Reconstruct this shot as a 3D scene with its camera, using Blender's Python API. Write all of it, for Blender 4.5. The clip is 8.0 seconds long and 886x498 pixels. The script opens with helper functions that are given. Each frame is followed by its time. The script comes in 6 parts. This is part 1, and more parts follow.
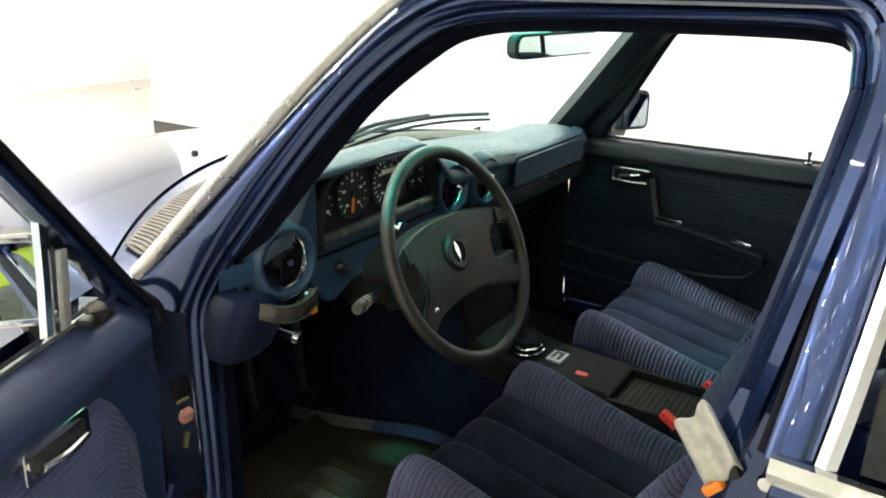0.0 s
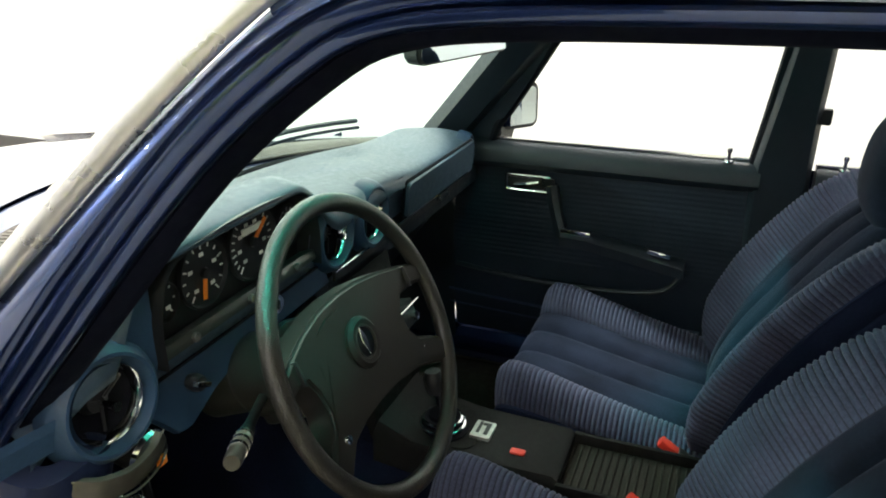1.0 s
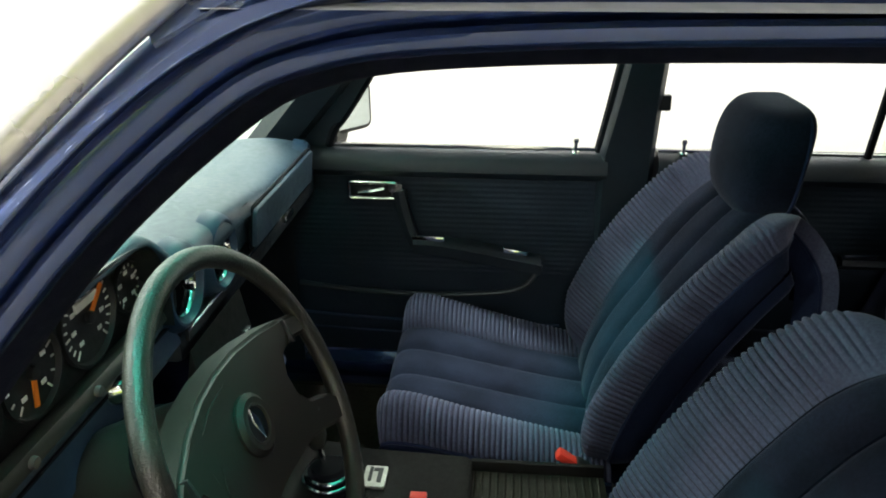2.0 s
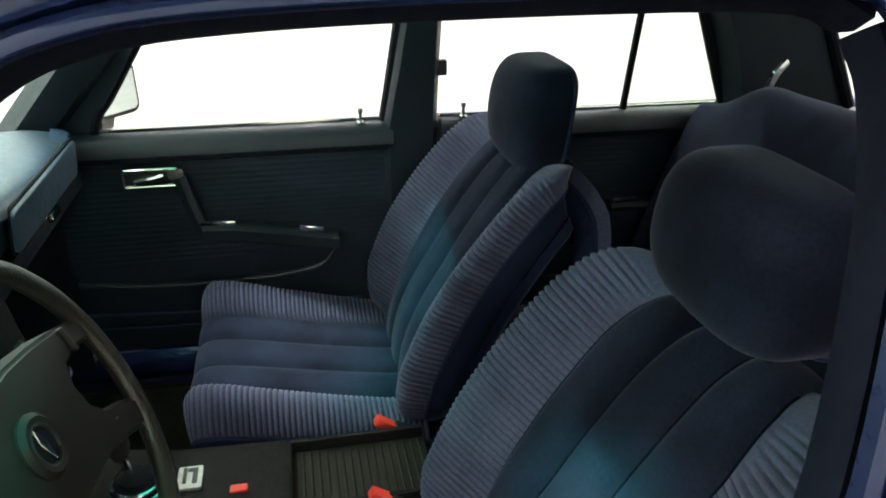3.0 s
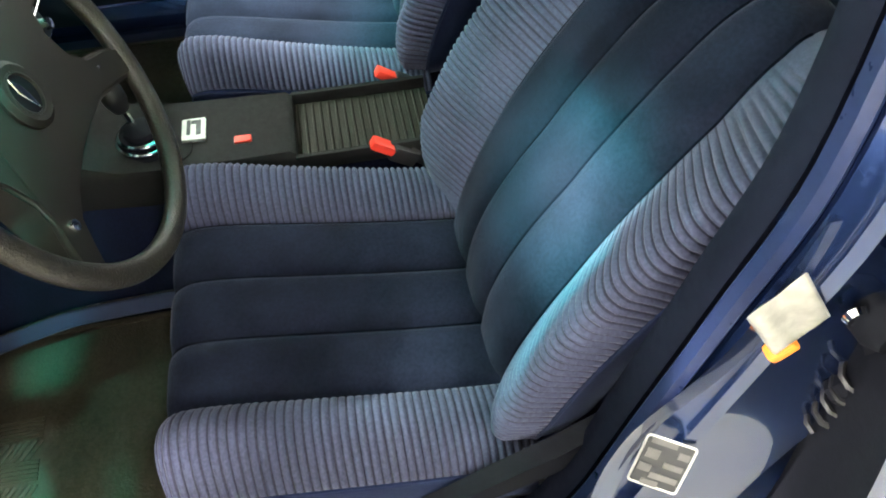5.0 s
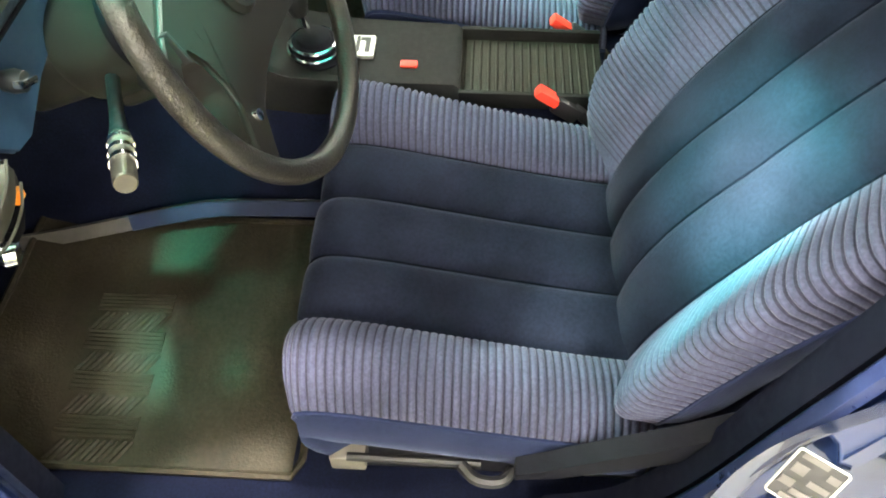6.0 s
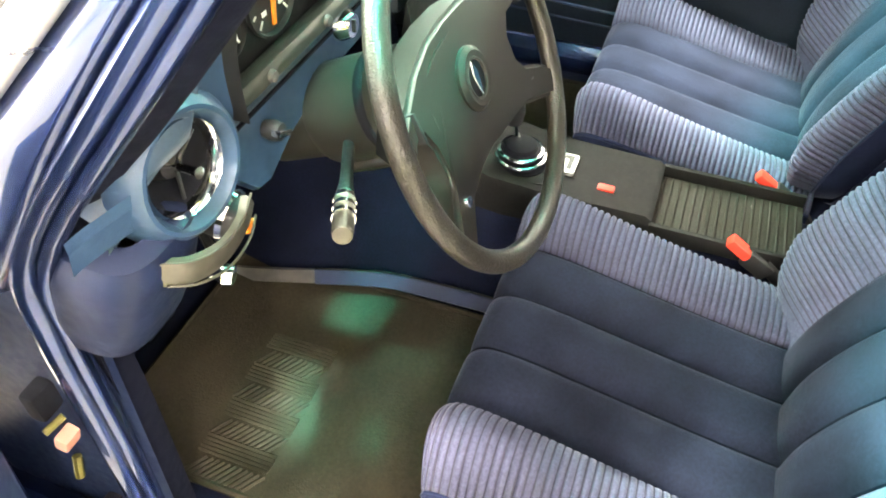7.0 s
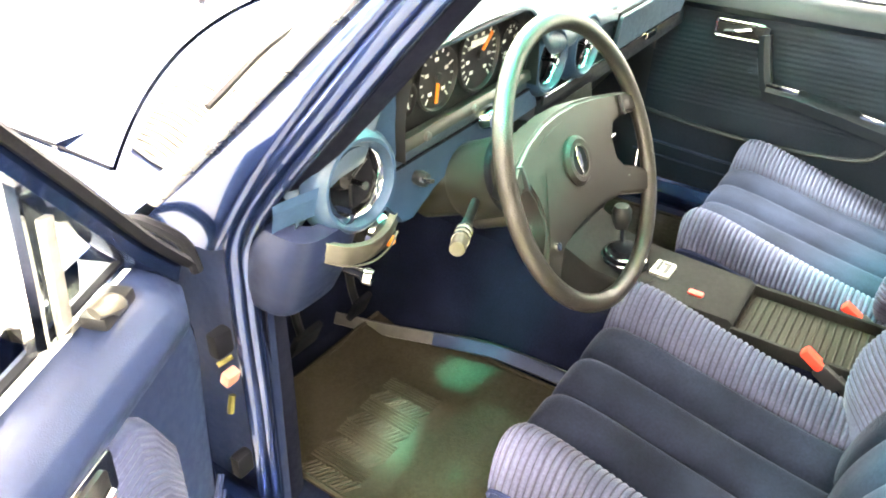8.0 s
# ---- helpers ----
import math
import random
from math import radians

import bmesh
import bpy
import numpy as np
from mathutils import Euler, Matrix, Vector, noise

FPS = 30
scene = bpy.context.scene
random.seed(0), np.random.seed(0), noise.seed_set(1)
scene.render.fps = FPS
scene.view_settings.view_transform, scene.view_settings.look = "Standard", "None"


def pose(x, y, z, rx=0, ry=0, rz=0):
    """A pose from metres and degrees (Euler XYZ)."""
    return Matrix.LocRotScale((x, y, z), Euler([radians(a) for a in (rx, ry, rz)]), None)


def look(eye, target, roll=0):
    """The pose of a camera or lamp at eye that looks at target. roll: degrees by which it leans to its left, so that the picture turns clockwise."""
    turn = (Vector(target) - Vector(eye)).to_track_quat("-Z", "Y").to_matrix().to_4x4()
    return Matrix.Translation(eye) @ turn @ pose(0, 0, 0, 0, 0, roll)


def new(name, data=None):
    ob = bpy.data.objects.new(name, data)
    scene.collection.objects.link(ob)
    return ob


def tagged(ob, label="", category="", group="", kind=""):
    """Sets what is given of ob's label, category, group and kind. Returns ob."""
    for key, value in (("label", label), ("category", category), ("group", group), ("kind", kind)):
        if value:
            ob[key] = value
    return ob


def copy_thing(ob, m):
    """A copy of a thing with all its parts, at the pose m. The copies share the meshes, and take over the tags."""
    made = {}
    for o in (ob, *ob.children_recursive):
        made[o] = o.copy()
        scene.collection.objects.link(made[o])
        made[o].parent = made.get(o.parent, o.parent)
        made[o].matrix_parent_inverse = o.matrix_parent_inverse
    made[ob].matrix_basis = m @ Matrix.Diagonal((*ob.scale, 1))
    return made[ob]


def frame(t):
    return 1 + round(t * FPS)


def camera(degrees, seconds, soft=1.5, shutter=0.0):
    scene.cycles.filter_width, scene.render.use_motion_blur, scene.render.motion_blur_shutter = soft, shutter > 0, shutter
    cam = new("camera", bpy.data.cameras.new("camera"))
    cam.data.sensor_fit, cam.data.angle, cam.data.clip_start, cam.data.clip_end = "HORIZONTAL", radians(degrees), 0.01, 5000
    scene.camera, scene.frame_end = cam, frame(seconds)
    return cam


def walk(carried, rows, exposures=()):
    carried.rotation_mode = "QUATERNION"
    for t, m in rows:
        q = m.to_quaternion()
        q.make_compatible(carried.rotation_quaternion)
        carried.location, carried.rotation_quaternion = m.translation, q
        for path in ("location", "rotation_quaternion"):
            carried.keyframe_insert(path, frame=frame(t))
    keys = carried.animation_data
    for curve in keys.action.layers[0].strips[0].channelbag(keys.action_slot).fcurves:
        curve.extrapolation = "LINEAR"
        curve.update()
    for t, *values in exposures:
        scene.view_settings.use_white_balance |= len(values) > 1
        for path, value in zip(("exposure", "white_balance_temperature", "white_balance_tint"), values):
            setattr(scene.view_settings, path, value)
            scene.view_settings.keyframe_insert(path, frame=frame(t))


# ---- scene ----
cam = camera(61.0, 8.0, soft=1.9)
PATH = [
    (0, (-1.453, -0.714, 1.413), (0.1, 0.346, 0.731), 0.4),
    (0.5, (-1.255, -0.545, 1.411), (0.416, 0.29, 0.698), -0.3),
    (1, (-1.134, -0.411, 1.415), (0.597, 0.264, 0.674), -0.0),
    (1.2, (-1.077, -0.369, 1.413), (0.675, 0.239, 0.664), -0.1),
    (2.3, (-1.003, -0.242, 1.425), (0.84, -0.272, 0.65), 0.1),
    (2.5, (-1.0, -0.249, 1.415), (0.839, -0.394, 0.643), 0.2),
    (3, (-1.004, -0.256, 1.416), (0.774, -0.623, 0.578), 0.2),
    (3.5, (-1.006, -0.28, 1.42), (0.67, -0.721, 0.421), -0.4),
    (4, (-1.007, -0.289, 1.401), (0.549, -0.708, 0.216), -0.7),
    (4.5, (-0.994, -0.296, 1.391), (0.391, -0.637, -0.01), -1.2),
    (4.7, (-0.993, -0.297, 1.389), (0.33, -0.585, -0.083), -1.5),
    (5.8, (-0.987, -0.241, 1.363), (0.199, -0.253, -0.247), -0.0),
    (6, (-0.984, -0.228, 1.358), (0.208, -0.171, -0.247), 0.2),
    (6.5, (-0.986, -0.206, 1.357), (0.277, 0.058, -0.171), 0.8),
    (7, (-1.018, -0.202, 1.368), (0.315, 0.284, -0.042), 0.8),
    (7.5, (-1.095, -0.256, 1.38), (0.298, 0.463, 0.138), 1.2),
    (8, (-1.24, -0.36, 1.393), (0.157, 0.566, 0.303), 1.3),
]
EXPOSURES = [(0.0, -1.3, 6500, 10), (1.2, -1.4, 6500, 10), (2.5, -1.25, 6500, 10), (3.5, -0.95, 6450, 10), (4.5, -0.25, 6350, 10), (6.0, 0.8, 7000, 12), (7.0, 1.4, 7300, 16), (8.0, 1.85, 7500, 16)]
walk(cam, [(t, look(eye, target, roll)) for t, eye, target, roll in PATH], EXPOSURES)

# ---- light and world ----
world = bpy.data.worlds.new("world")
scene.world = world
world.use_nodes = True
world.node_tree.nodes["Background"].inputs[0].default_value = (0.9, 0.95, 1.0, 1)
world.node_tree.nodes["Background"].inputs[1].default_value = 0.02

# ceiling downlights: x, y, watts
LAMPS = [(-0.55, -4.4, 60), (-0.55, -2.4, 60), (-0.72, -0.62, 12), (-0.42, 2.15, 70), (-0.40, 4.1, 100), (0.75, -4.4, 60), (0.75, -2.4, 60), (0.85, 1.4, 70), (0.9, 4.0, 150),
         (2.0, -4.4, 220), (2.0, -2.4, 240), (2.0, -0.4, 260), (2.0, 1.6, 340), (2.0, 3.6, 420), (-0.8, 6.6, 140), (1.6, 6.6, 190), (-3.4, 6.6, 600), (-5.8, 6.6, 1300), (4.2, 6.6, 260),
         (-2.3, -3.0, 15), (-2.3, -1.1, 24), (-4.6, -3.0, 60), (-4.6, -0.9, 80), (-4.6, 5.0, 120), (-9.6, -3.5, 260), (-9.6, 0.0, 260), (-9.6, 3.5, 260)]
# small lamps far off in the room, which only show as sparks in the paint
FAR_LAMPS = [(-3.4 - 1.15 * i, -4.2 + 1.3 * k + 0.4 * (i % 2)) for i in range(5) for k in range(7)]
# added unseen spots that cast light patches in the cabin: from, at, watts, cone
ADDED_SPOTS = [((-0.46, 2.80, 3.42), (-0.44, -0.53, 0.80), 9000, 3.0, 0.05), ((-0.44, 1.75, 3.42), (-0.43, -0.53, 0.80), 3400, 6.4, 0.06), ((-0.28, 1.46, 3.42), (-0.62, -0.48, 0.82), 4200, 6.0, 0.05),
         ((0.50, 1.55, 3.42), (0.34, -0.52, 0.80), 3000, 8.0, 0.05), ((0.62, 1.30, 3.42), (0.36, -0.22, 0.60), 4300, 9.0, 0.08),
         ((-0.62, 1.7, 3.42), (-0.53, 0.04, 1.06), 1000, 4.0, 0.05), ((-0.30, -0.33, 3.42), (-0.29, 0.19, 0.33), 2600, 5.5, 0.12), ((-0.62, -0.45, 3.42), (-0.46, 0.10, 0.33), 3200, 7.0, 0.12)]
CEIL = 3.5


# ---- small modelling kit ----
def part(name, bm, material, parent=None, label="", sharp=40.0):
    me = bpy.data.meshes.new(name)
    bmesh.ops.recalc_face_normals(bm, faces=bm.faces[:])
    bm.to_mesh(me)
    bm.free()
    me.materials.append(material)
    me.polygons.foreach_set("use_smooth", [True] * len(me.polygons))
    me.set_sharp_from_angle(angle=radians(sharp))
    ob = new(name, me)
    if parent is not None:
        ob.parent = parent
    if label:
        ob["label"] = label
    return ob


def thing(name, label, category, at=(0, 0, 0), group="", kind=""):
    return tagged(base_at(new(name), at), label, category, group, kind)


def base_at(ob, at):
    ob.location = at
    ob.empty_display_size = 0.05
    return ob


def curve_pts(pts, n):
    """n points on a smooth line through pts."""
    p = np.array(pts, float)
    k = np.vstack([2 * p[0] - p[1], p, 2 * p[-1] - p[-2]])
    seg = len(p) - 1
    out = []
    for i in range(n):
        f = i / (n - 1) * seg
        j = min(int(f), seg - 1)
        t = f - j
        a, b, c, d = k[j], k[j + 1], k[j + 2], k[j + 3]
        out.append(0.5 * ((2 * b) + (c - a) * t + (2 * a - 5 * b + 4 * c - d) * t * t + (3 * b - a - 3 * c + d) * t ** 3))
    return np.array(out)


def grid(fn, nu, nv, cu=False, cv=False, bm=None):
    """A sheet of points fn(u, v), u and v from 0 to 1; cu, cv close it."""
    bm = bm or bmesh.new()
    vs = []
    for i in range(nu):
        u = i / (nu if cu else nu - 1)
        vs.append([bm.verts.new(fn(u, j / (nv if cv else nv - 1))) for j in range(nv)])
    for i in range(nu if cu else nu - 1):
        for j in range(nv if cv else nv - 1):
            i2, j2 = (i + 1) % nu, (j + 1) % nv
            bm.faces.new((vs[i][j], vs[i2][j], vs[i2][j2], vs[i][j2]))
    return bm


def loft(rings, cap=True, closed=False, bm=None):
    """Rings of equal length joined into one skin."""
    bm = bm or bmesh.new()
    vs = [[bm.verts.new(p) for p in r] for r in rings]
    n, m = len(vs), len(vs[0])
    for i in range(n if closed else n - 1):
        for j in range(m):
            a, b = vs[i], vs[(i + 1) % n]
            bm.faces.new((a[j], b[j], b[(j + 1) % m], a[(j + 1) % m]))
    if cap and not closed:
        bm.faces.new(vs[0][::-1])
        bm.faces.new(vs[-1])
    return bm


def frames_of(pts, closed=False):
    p = np.array(pts, float)
    if closed:
        t = np.roll(p, -1, 0) - np.roll(p, 1, 0)
    else:
        t = np.gradient(p, axis=0)
    t /= np.linalg.norm(t, axis=1)[:, None] + 1e-12
    a = np.array([0, 0, 1.0]) if abs(t[0][2]) < 0.9 else np.array([1.0, 0, 0])
    out = []
    for k in t:
        a = a - k * np.dot(a, k)
        a /= np.linalg.norm(a)
        out.append((k, a, np.cross(k, a)))
    return p, out


def tube(pts, r, seg=8, closed=False, n=0, flat=1.0, bm=None):
    """A round bar along pts; r one radius or one for each end and between; flat squeezes it one way."""
    if n:
        pts = curve_pts(pts, n)
    p, fr = frames_of(pts, closed)
    rs = np.interp(np.linspace(0, 1, len(p)), np.linspace(0, 1, len(r)), r) if isinstance(r, (list, tuple)) else [r] * len(p)
    rings = [[q + rr * (math.cos(2 * math.pi * k / seg) * a + flat * math.sin(2 * math.pi * k / seg) * b) for k in range(seg)]
             for q, (_, a, b), rr in zip(p, fr, rs)]
    return loft(rings, True, closed, bm)


def sweep(profile, pts, outs, closed_profile=True, n=0, cap=True, bm=None):
    """A profile of (n, o) carried along pts; outs: the o way for each point (or one for all); n lies across the line and o."""
    if n:
        outs = curve_pts(outs, n) if np.ndim(outs) > 1 else outs
        pts = curve_pts(pts, n)
    p = np.array(pts, float)
    t = np.gradient(p, axis=0)
    t /= np.linalg.norm(t, axis=1)[:, None]
    o = np.array(outs, float) if np.ndim(outs) > 1 else np.tile(np.array(outs, float), (len(p), 1))
    rings = []
    for q, k, w in zip(p, t, o):
        w = w - k * np.dot(w, k)
        w /= np.linalg.norm(w)
        nn = np.cross(w, k)
        rings.append([q + a * nn + b * w for a, b in profile])
    if closed_profile:
        return loft(rings, cap, False, bm)
    bm = bm or bmesh.new()
    vs = [[bm.verts.new(x) for x in r] for r in rings]
    for i in range(len(vs) - 1):
        for j in range(len(vs[0]) - 1):
            bm.faces.new((vs[i][j], vs[i + 1][j], vs[i + 1][j + 1], vs[i][j + 1]))
    return bm


def box(c, s, bevel=0.004, rot=(0, 0, 0), seg=2, bm=None):
    own = bmesh.new()
    bmesh.ops.create_cube(own, size=1.0)
    bmesh.ops.scale(own, vec=s, verts=own.verts[:])
    if bevel > 0:
        bmesh.ops.bevel(own, geom=own.edges[:], offset=min(bevel, 0.45 * min(s)), segments=seg, affect="EDGES", profile=0.6)
    own.transform(pose(*c, *rot))
    return merged(own, bm)


def merged(own, bm):
    if bm is None:
        return own
    me = bpy.data.meshes.new("tmp")
    own.to_mesh(me)
    own.free()
    bm.from_mesh(me)
    bpy.data.meshes.remove(me)
    return bm


def lathe(profile, m, seg=32, bm=None, arc=1.0):
    """A turned body: profile of (radius, height), round the z of the pose m."""
    own = bmesh.new()
    rings = []
    for k in range(seg):
        a = 2 * math.pi * k / seg
        rings.append([own.verts.new(m @ Vector((max(r, 1e-5) * math.cos(a), max(r, 1e-5) * math.sin(a), h))) for r, h in profile])
    for k in range(seg):
        a, b = rings[k], rings[(k + 1) % seg]
        for j in range(len(profile) - 1):
            own.faces.new((a[j], b[j], b[j + 1], a[j + 1]))
    bmesh.ops.remove_doubles(own, verts=own.verts[:], dist=5e-5)
    return merged(own, bm)


def plate(outline, depth, m, bevel=0.003, bm=None, seg=2):
    """A flat piece cut to an outline of (x, y), depth thick along the z of the pose m."""
    own = bmesh.new()
    f = own.faces.new([own.verts.new((x, y, 0)) for x, y in outline])
    r = bmesh.ops.extrude_face_region(own, geom=[f])
    bmesh.ops.translate(own, vec=(0, 0, depth), verts=[v for v in r["geom"] if isinstance(v, bmesh.types.BMVert)])
    if bevel > 0:
        bmesh.ops.bevel(own, geom=own.edges[:], offset=bevel, segments=seg, affect="EDGES", clamp_overlap=True)
    own.transform(m)
    return merged(own, bm)


def rounded(w, h, r, n=5):
    """The outline of a w by h rectangle with corners of radius r."""
    out = []
    for cx, cy, a0 in ((w / 2 - r, h / 2 - r, 0), (-w / 2 + r, h / 2 - r, 90), (-w / 2 + r, -h / 2 + r, 180), (w / 2 - r, -h / 2 + r, 270)):
        for k in range(n + 1):
            a = radians(a0 + 90 * k / n)
            out.append((cx + r * math.cos(a), cy + r * math.sin(a)))
    return out


# poses whose z looks back (to the rear seat), to the car's left and to its right
def facing_back(x, y, z, tip=0.0, turn=0.0):
    return pose(x, y, z, 90 - tip, 0, turn)


def facing_left(x, y, z, tip=0.0):
    return pose(x, y, z) @ Matrix(((0, 0, -1, 0), (-1, 0, 0, 0), (0, 1, 0, 0), (0, 0, 0, 1))) @ pose(0, 0, 0, tip, 0, 0)


# ---- materials ----
def mat(name, color, rough=0.5, metal=0.0, vary=0.12, scale=60.0, bump=0.0, bump_scale=400.0, sheen=0.0, sheen_tint=(1, 1, 1), coat=0.0,
        ior=1.5, blotch=0.0, blotch_scale=6.0, rough_vary=0.0, stretch=None):
    """A painted, woven or cast surface: two scales of colour change, fine relief, gloss that varies."""
    m = bpy.data.materials.new(name)
    m.use_nodes = True
    nt = m.node_tree
    b = nt.nodes["Principled BSDF"]
    b.inputs["Roughness"].default_value, b.inputs["Metallic"].default_value = rough, metal
    b.inputs["IOR"].default_value = ior
    b.inputs["Coat Weight"].default_value, b.inputs["Coat Roughness"].default_value = coat, 0.04
    b.inputs["Sheen Weight"].default_value, b.inputs["Sheen Roughness"].default_value = sheen, 0.35
    b.inputs["Sheen Tint"].default_value = (*sheen_tint, 1)
    co = nt.nodes.new("ShaderNodeTexCoord")
    src = co.outputs["Object"]
    if stretch:
        mp = nt.nodes.new("ShaderNodeMapping")
        mp.inputs["Scale"].default_value = stretch
        nt.links.new(src, mp.inputs["Vector"])
        src = mp.outputs["Vector"]

    def tex(sc, detail):
        n = nt.nodes.new("ShaderNodeTexNoise")
        n.inputs["Scale"].default_value, n.inputs["Detail"].default_value = sc, detail
        nt.links.new(src, n.inputs["Vector"])
        return n

    def ramp(n, lo, hi):
        r = nt.nodes.new("ShaderNodeMapRange")
        r.inputs["From Min"].default_value, r.inputs["From Max"].default_value = 0.3, 0.7
        r.inputs["To Min"].default_value, r.inputs["To Max"].default_value = lo, hi
        nt.links.new(n.outputs["Fac"], r.inputs["Value"])
        return r.outputs["Result"]

    fine, large = ramp(tex(scale, 3), 1 - vary, 1 + vary), ramp(tex(blotch_scale, 4), 1 - blotch, 1 + blotch)
    mul = nt.nodes.new("ShaderNodeMath")
    mul.operation = "MULTIPLY"
    nt.links.new(fine, mul.inputs[0])
    nt.links.new(large, mul.inputs[1])
    col = nt.nodes.new("ShaderNodeVectorMath")
    col.operation = "SCALE"
    col.inputs[0].default_value = color
    nt.links.new(mul.outputs[0], col.inputs["Scale"])
    nt.links.new(col.outputs[0], b.inputs["Base Color"])
    if rough_vary:
        nt.links.new(ramp(tex(scale * 0.4, 3), max(0.02, rough - rough_vary), min(1, rough + rough_vary)), b.inputs["Roughness"])
    if bump:
        bn = nt.nodes.new("ShaderNodeBump")
        bn.inputs["Strength"].default_value, bn.inputs["Distance"].default_value = bump, 0.001
        nt.links.new(tex(bump_scale, 2).outputs["Fac"], bn.inputs["Height"])
        nt.links.new(bn.outputs["Normal"], b.inputs["Normal"])
    return m


def glass(name, tint, gloss=0.06, band=None):
    """Thin glass: it lets light through with a tint and mirrors a little, more at a slant. band: a second tint above a height."""
    m = bpy.data.materials.new(name)
    m.use_nodes = True
    nt = m.node_tree
    nt.nodes.clear()
    out, mix = nt.nodes.new("ShaderNodeOutputMaterial"), nt.nodes.new("ShaderNodeMixShader")
    tr, gl, fr = nt.nodes.new("ShaderNodeBsdfTransparent"), nt.nodes.new("ShaderNodeBsdfGlossy"), nt.nodes.new("ShaderNodeLayerWeight")
    tr.inputs[0].default_value = (*tint, 1)
    gl.inputs["Roughness"].default_value = 0.01
    fr.inputs["Blend"].default_value = 0.5
    pw, ma = nt.nodes.new("ShaderNodeMath"), nt.nodes.new("ShaderNodeMath")
    pw.operation, ma.operation = "POWER", "MULTIPLY_ADD"
    pw.inputs[1].default_value = 5.0
    ma.inputs[1].default_value, ma.inputs[2].default_value = 0.9, gloss
    nt.links.new(fr.outputs["Facing"], pw.inputs[0])
    nt.links.new(pw.outputs[0], ma.inputs[0])
    if band:
        co, sep = nt.nodes.new("ShaderNodeTexCoord"), nt.nodes.new("ShaderNodeSeparateXYZ")
        mr, mx = nt.nodes.new("ShaderNodeMapRange"), nt.nodes.new("ShaderNodeMix")
        mx.data_type = "RGBA"
        mr.inputs["From Min"].default_value, mr.inputs["From Max"].default_value = band[0], band[0] + 0.05
        mx.inputs[6].default_value, mx.inputs[7].default_value = (*tint, 1), (*band[1], 1)
        nt.links.new(co.outputs["Object"], sep.inputs[0])
        nt.links.new(sep.outputs["Z"], mr.inputs["Value"])
        nt.links.new(mr.outputs["Result"], mx.inputs[0])
        nt.links.new(mx.outputs[2], tr.inputs[0])
    nt.links.new(ma.outputs[0], mix.inputs[0])
    nt.links.new(tr.outputs[0], mix.inputs[1])
    nt.links.new(gl.outputs[0], mix.inputs[2])
    nt.links.new(mix.outputs[0], out.inputs[0])
    return m


def lit(name, color, strength):
    m = bpy.data.materials.new(name)
    m.use_nodes = True
    b = m.node_tree.nodes["Principled BSDF"]
    b.inputs["Base Color"].default_value = (*color, 1)
    b.inputs["Emission Color"].default_value, b.inputs["Emission Strength"].default_value = (*color, 1), strength
    return m


PAINT = mat("navy_paint", (0.018, 0.040, 0.125), 0.26, 0.85, 0.0, 50, coat=1.0, blotch=0.05, blotch_scale=3)
VELOUR = mat("navy_velour", (0.0082, 0.0100, 0.0186), 0.95, ior=1.12, vary=0.22, scale=220, bump=0.35, bump_scale=1500, sheen=0.11, sheen_tint=(0.70, 0.76, 0.98),
             blotch=0.55, blotch_scale=7)
RIBBED = mat("ribbed_velour", (0.056, 0.060, 0.097), 0.95, ior=1.12, vary=0.18, scale=260, bump=0.3, bump_scale=1500, sheen=0.18, sheen_tint=(0.85, 0.82, 0.98),
             blotch=0.18, blotch_scale=8)
SEAT_SIDE = mat("navy_seat_cloth", (0.011, 0.016, 0.042), 0.8, ior=1.2, vary=0.12, scale=150, bump=0.25, bump_scale=900, sheen=0.2, sheen_tint=(0.6, 0.7, 1.0), blotch=0.15)
VINYL = mat("navy_vinyl", (0.0135, 0.023, 0.060), 0.42, vary=0.08, scale=200, bump=0.25, bump_scale=700, blotch=0.12, rough_vary=0.08)
# DASH is greyer than DASH_BLUE: the pad's sheen is put into it
DASH = mat("blue_dash_vinyl", (0.036, 0.062, 0.094), 0.40, vary=0.08, scale=240, bump=0.3, bump_scale=800, blotch=0.10, rough_vary=0.08)
DASH_BLUE = mat("dash_vinyl_no_sheen", (0.021, 0.048, 0.092), 0.36, vary=0.08, scale=240, bump=0.3, bump_scale=800, blotch=0.10, rough_vary=0.08)
# on twins of VINYL parts this darker tone carries the far side's shade
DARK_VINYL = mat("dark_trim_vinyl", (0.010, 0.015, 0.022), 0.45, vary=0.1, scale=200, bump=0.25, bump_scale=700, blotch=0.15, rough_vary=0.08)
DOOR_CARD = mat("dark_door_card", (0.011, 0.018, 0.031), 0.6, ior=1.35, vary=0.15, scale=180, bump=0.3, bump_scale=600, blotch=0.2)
RUBBER = mat("black_rubber", (0.0055, 0.006, 0.009), 0.75, ior=1.22, vary=0.15, scale=120, bump=0.2, blotch=0.2)
BLACK = mat("black_plastic", (0.014, 0.014, 0.015), 0.40, vary=0.1, scale=300, bump=0.15, bump_scale=900, rough_vary=0.08)
WHEEL = mat("worn_wheel_rim", (0.017, 0.015, 0.012), 0.32, vary=0.06, scale=500, bump=1.0, bump_scale=420, blotch=0.05, blotch_scale=14, rough_vary=0.04)
PAD = mat("wheel_pad_plastic", (0.0105, 0.0092, 0.0075), 0.42, ior=1.38, vary=0.08, scale=300, bump=0.25, bump_scale=900, blotch=0.08)
COLUMN = mat("column_plastic", (0.019, 0.019, 0.016), 0.28, vary=0.08, scale=300, bump=0.25, bump_scale=900, blotch=0.1)
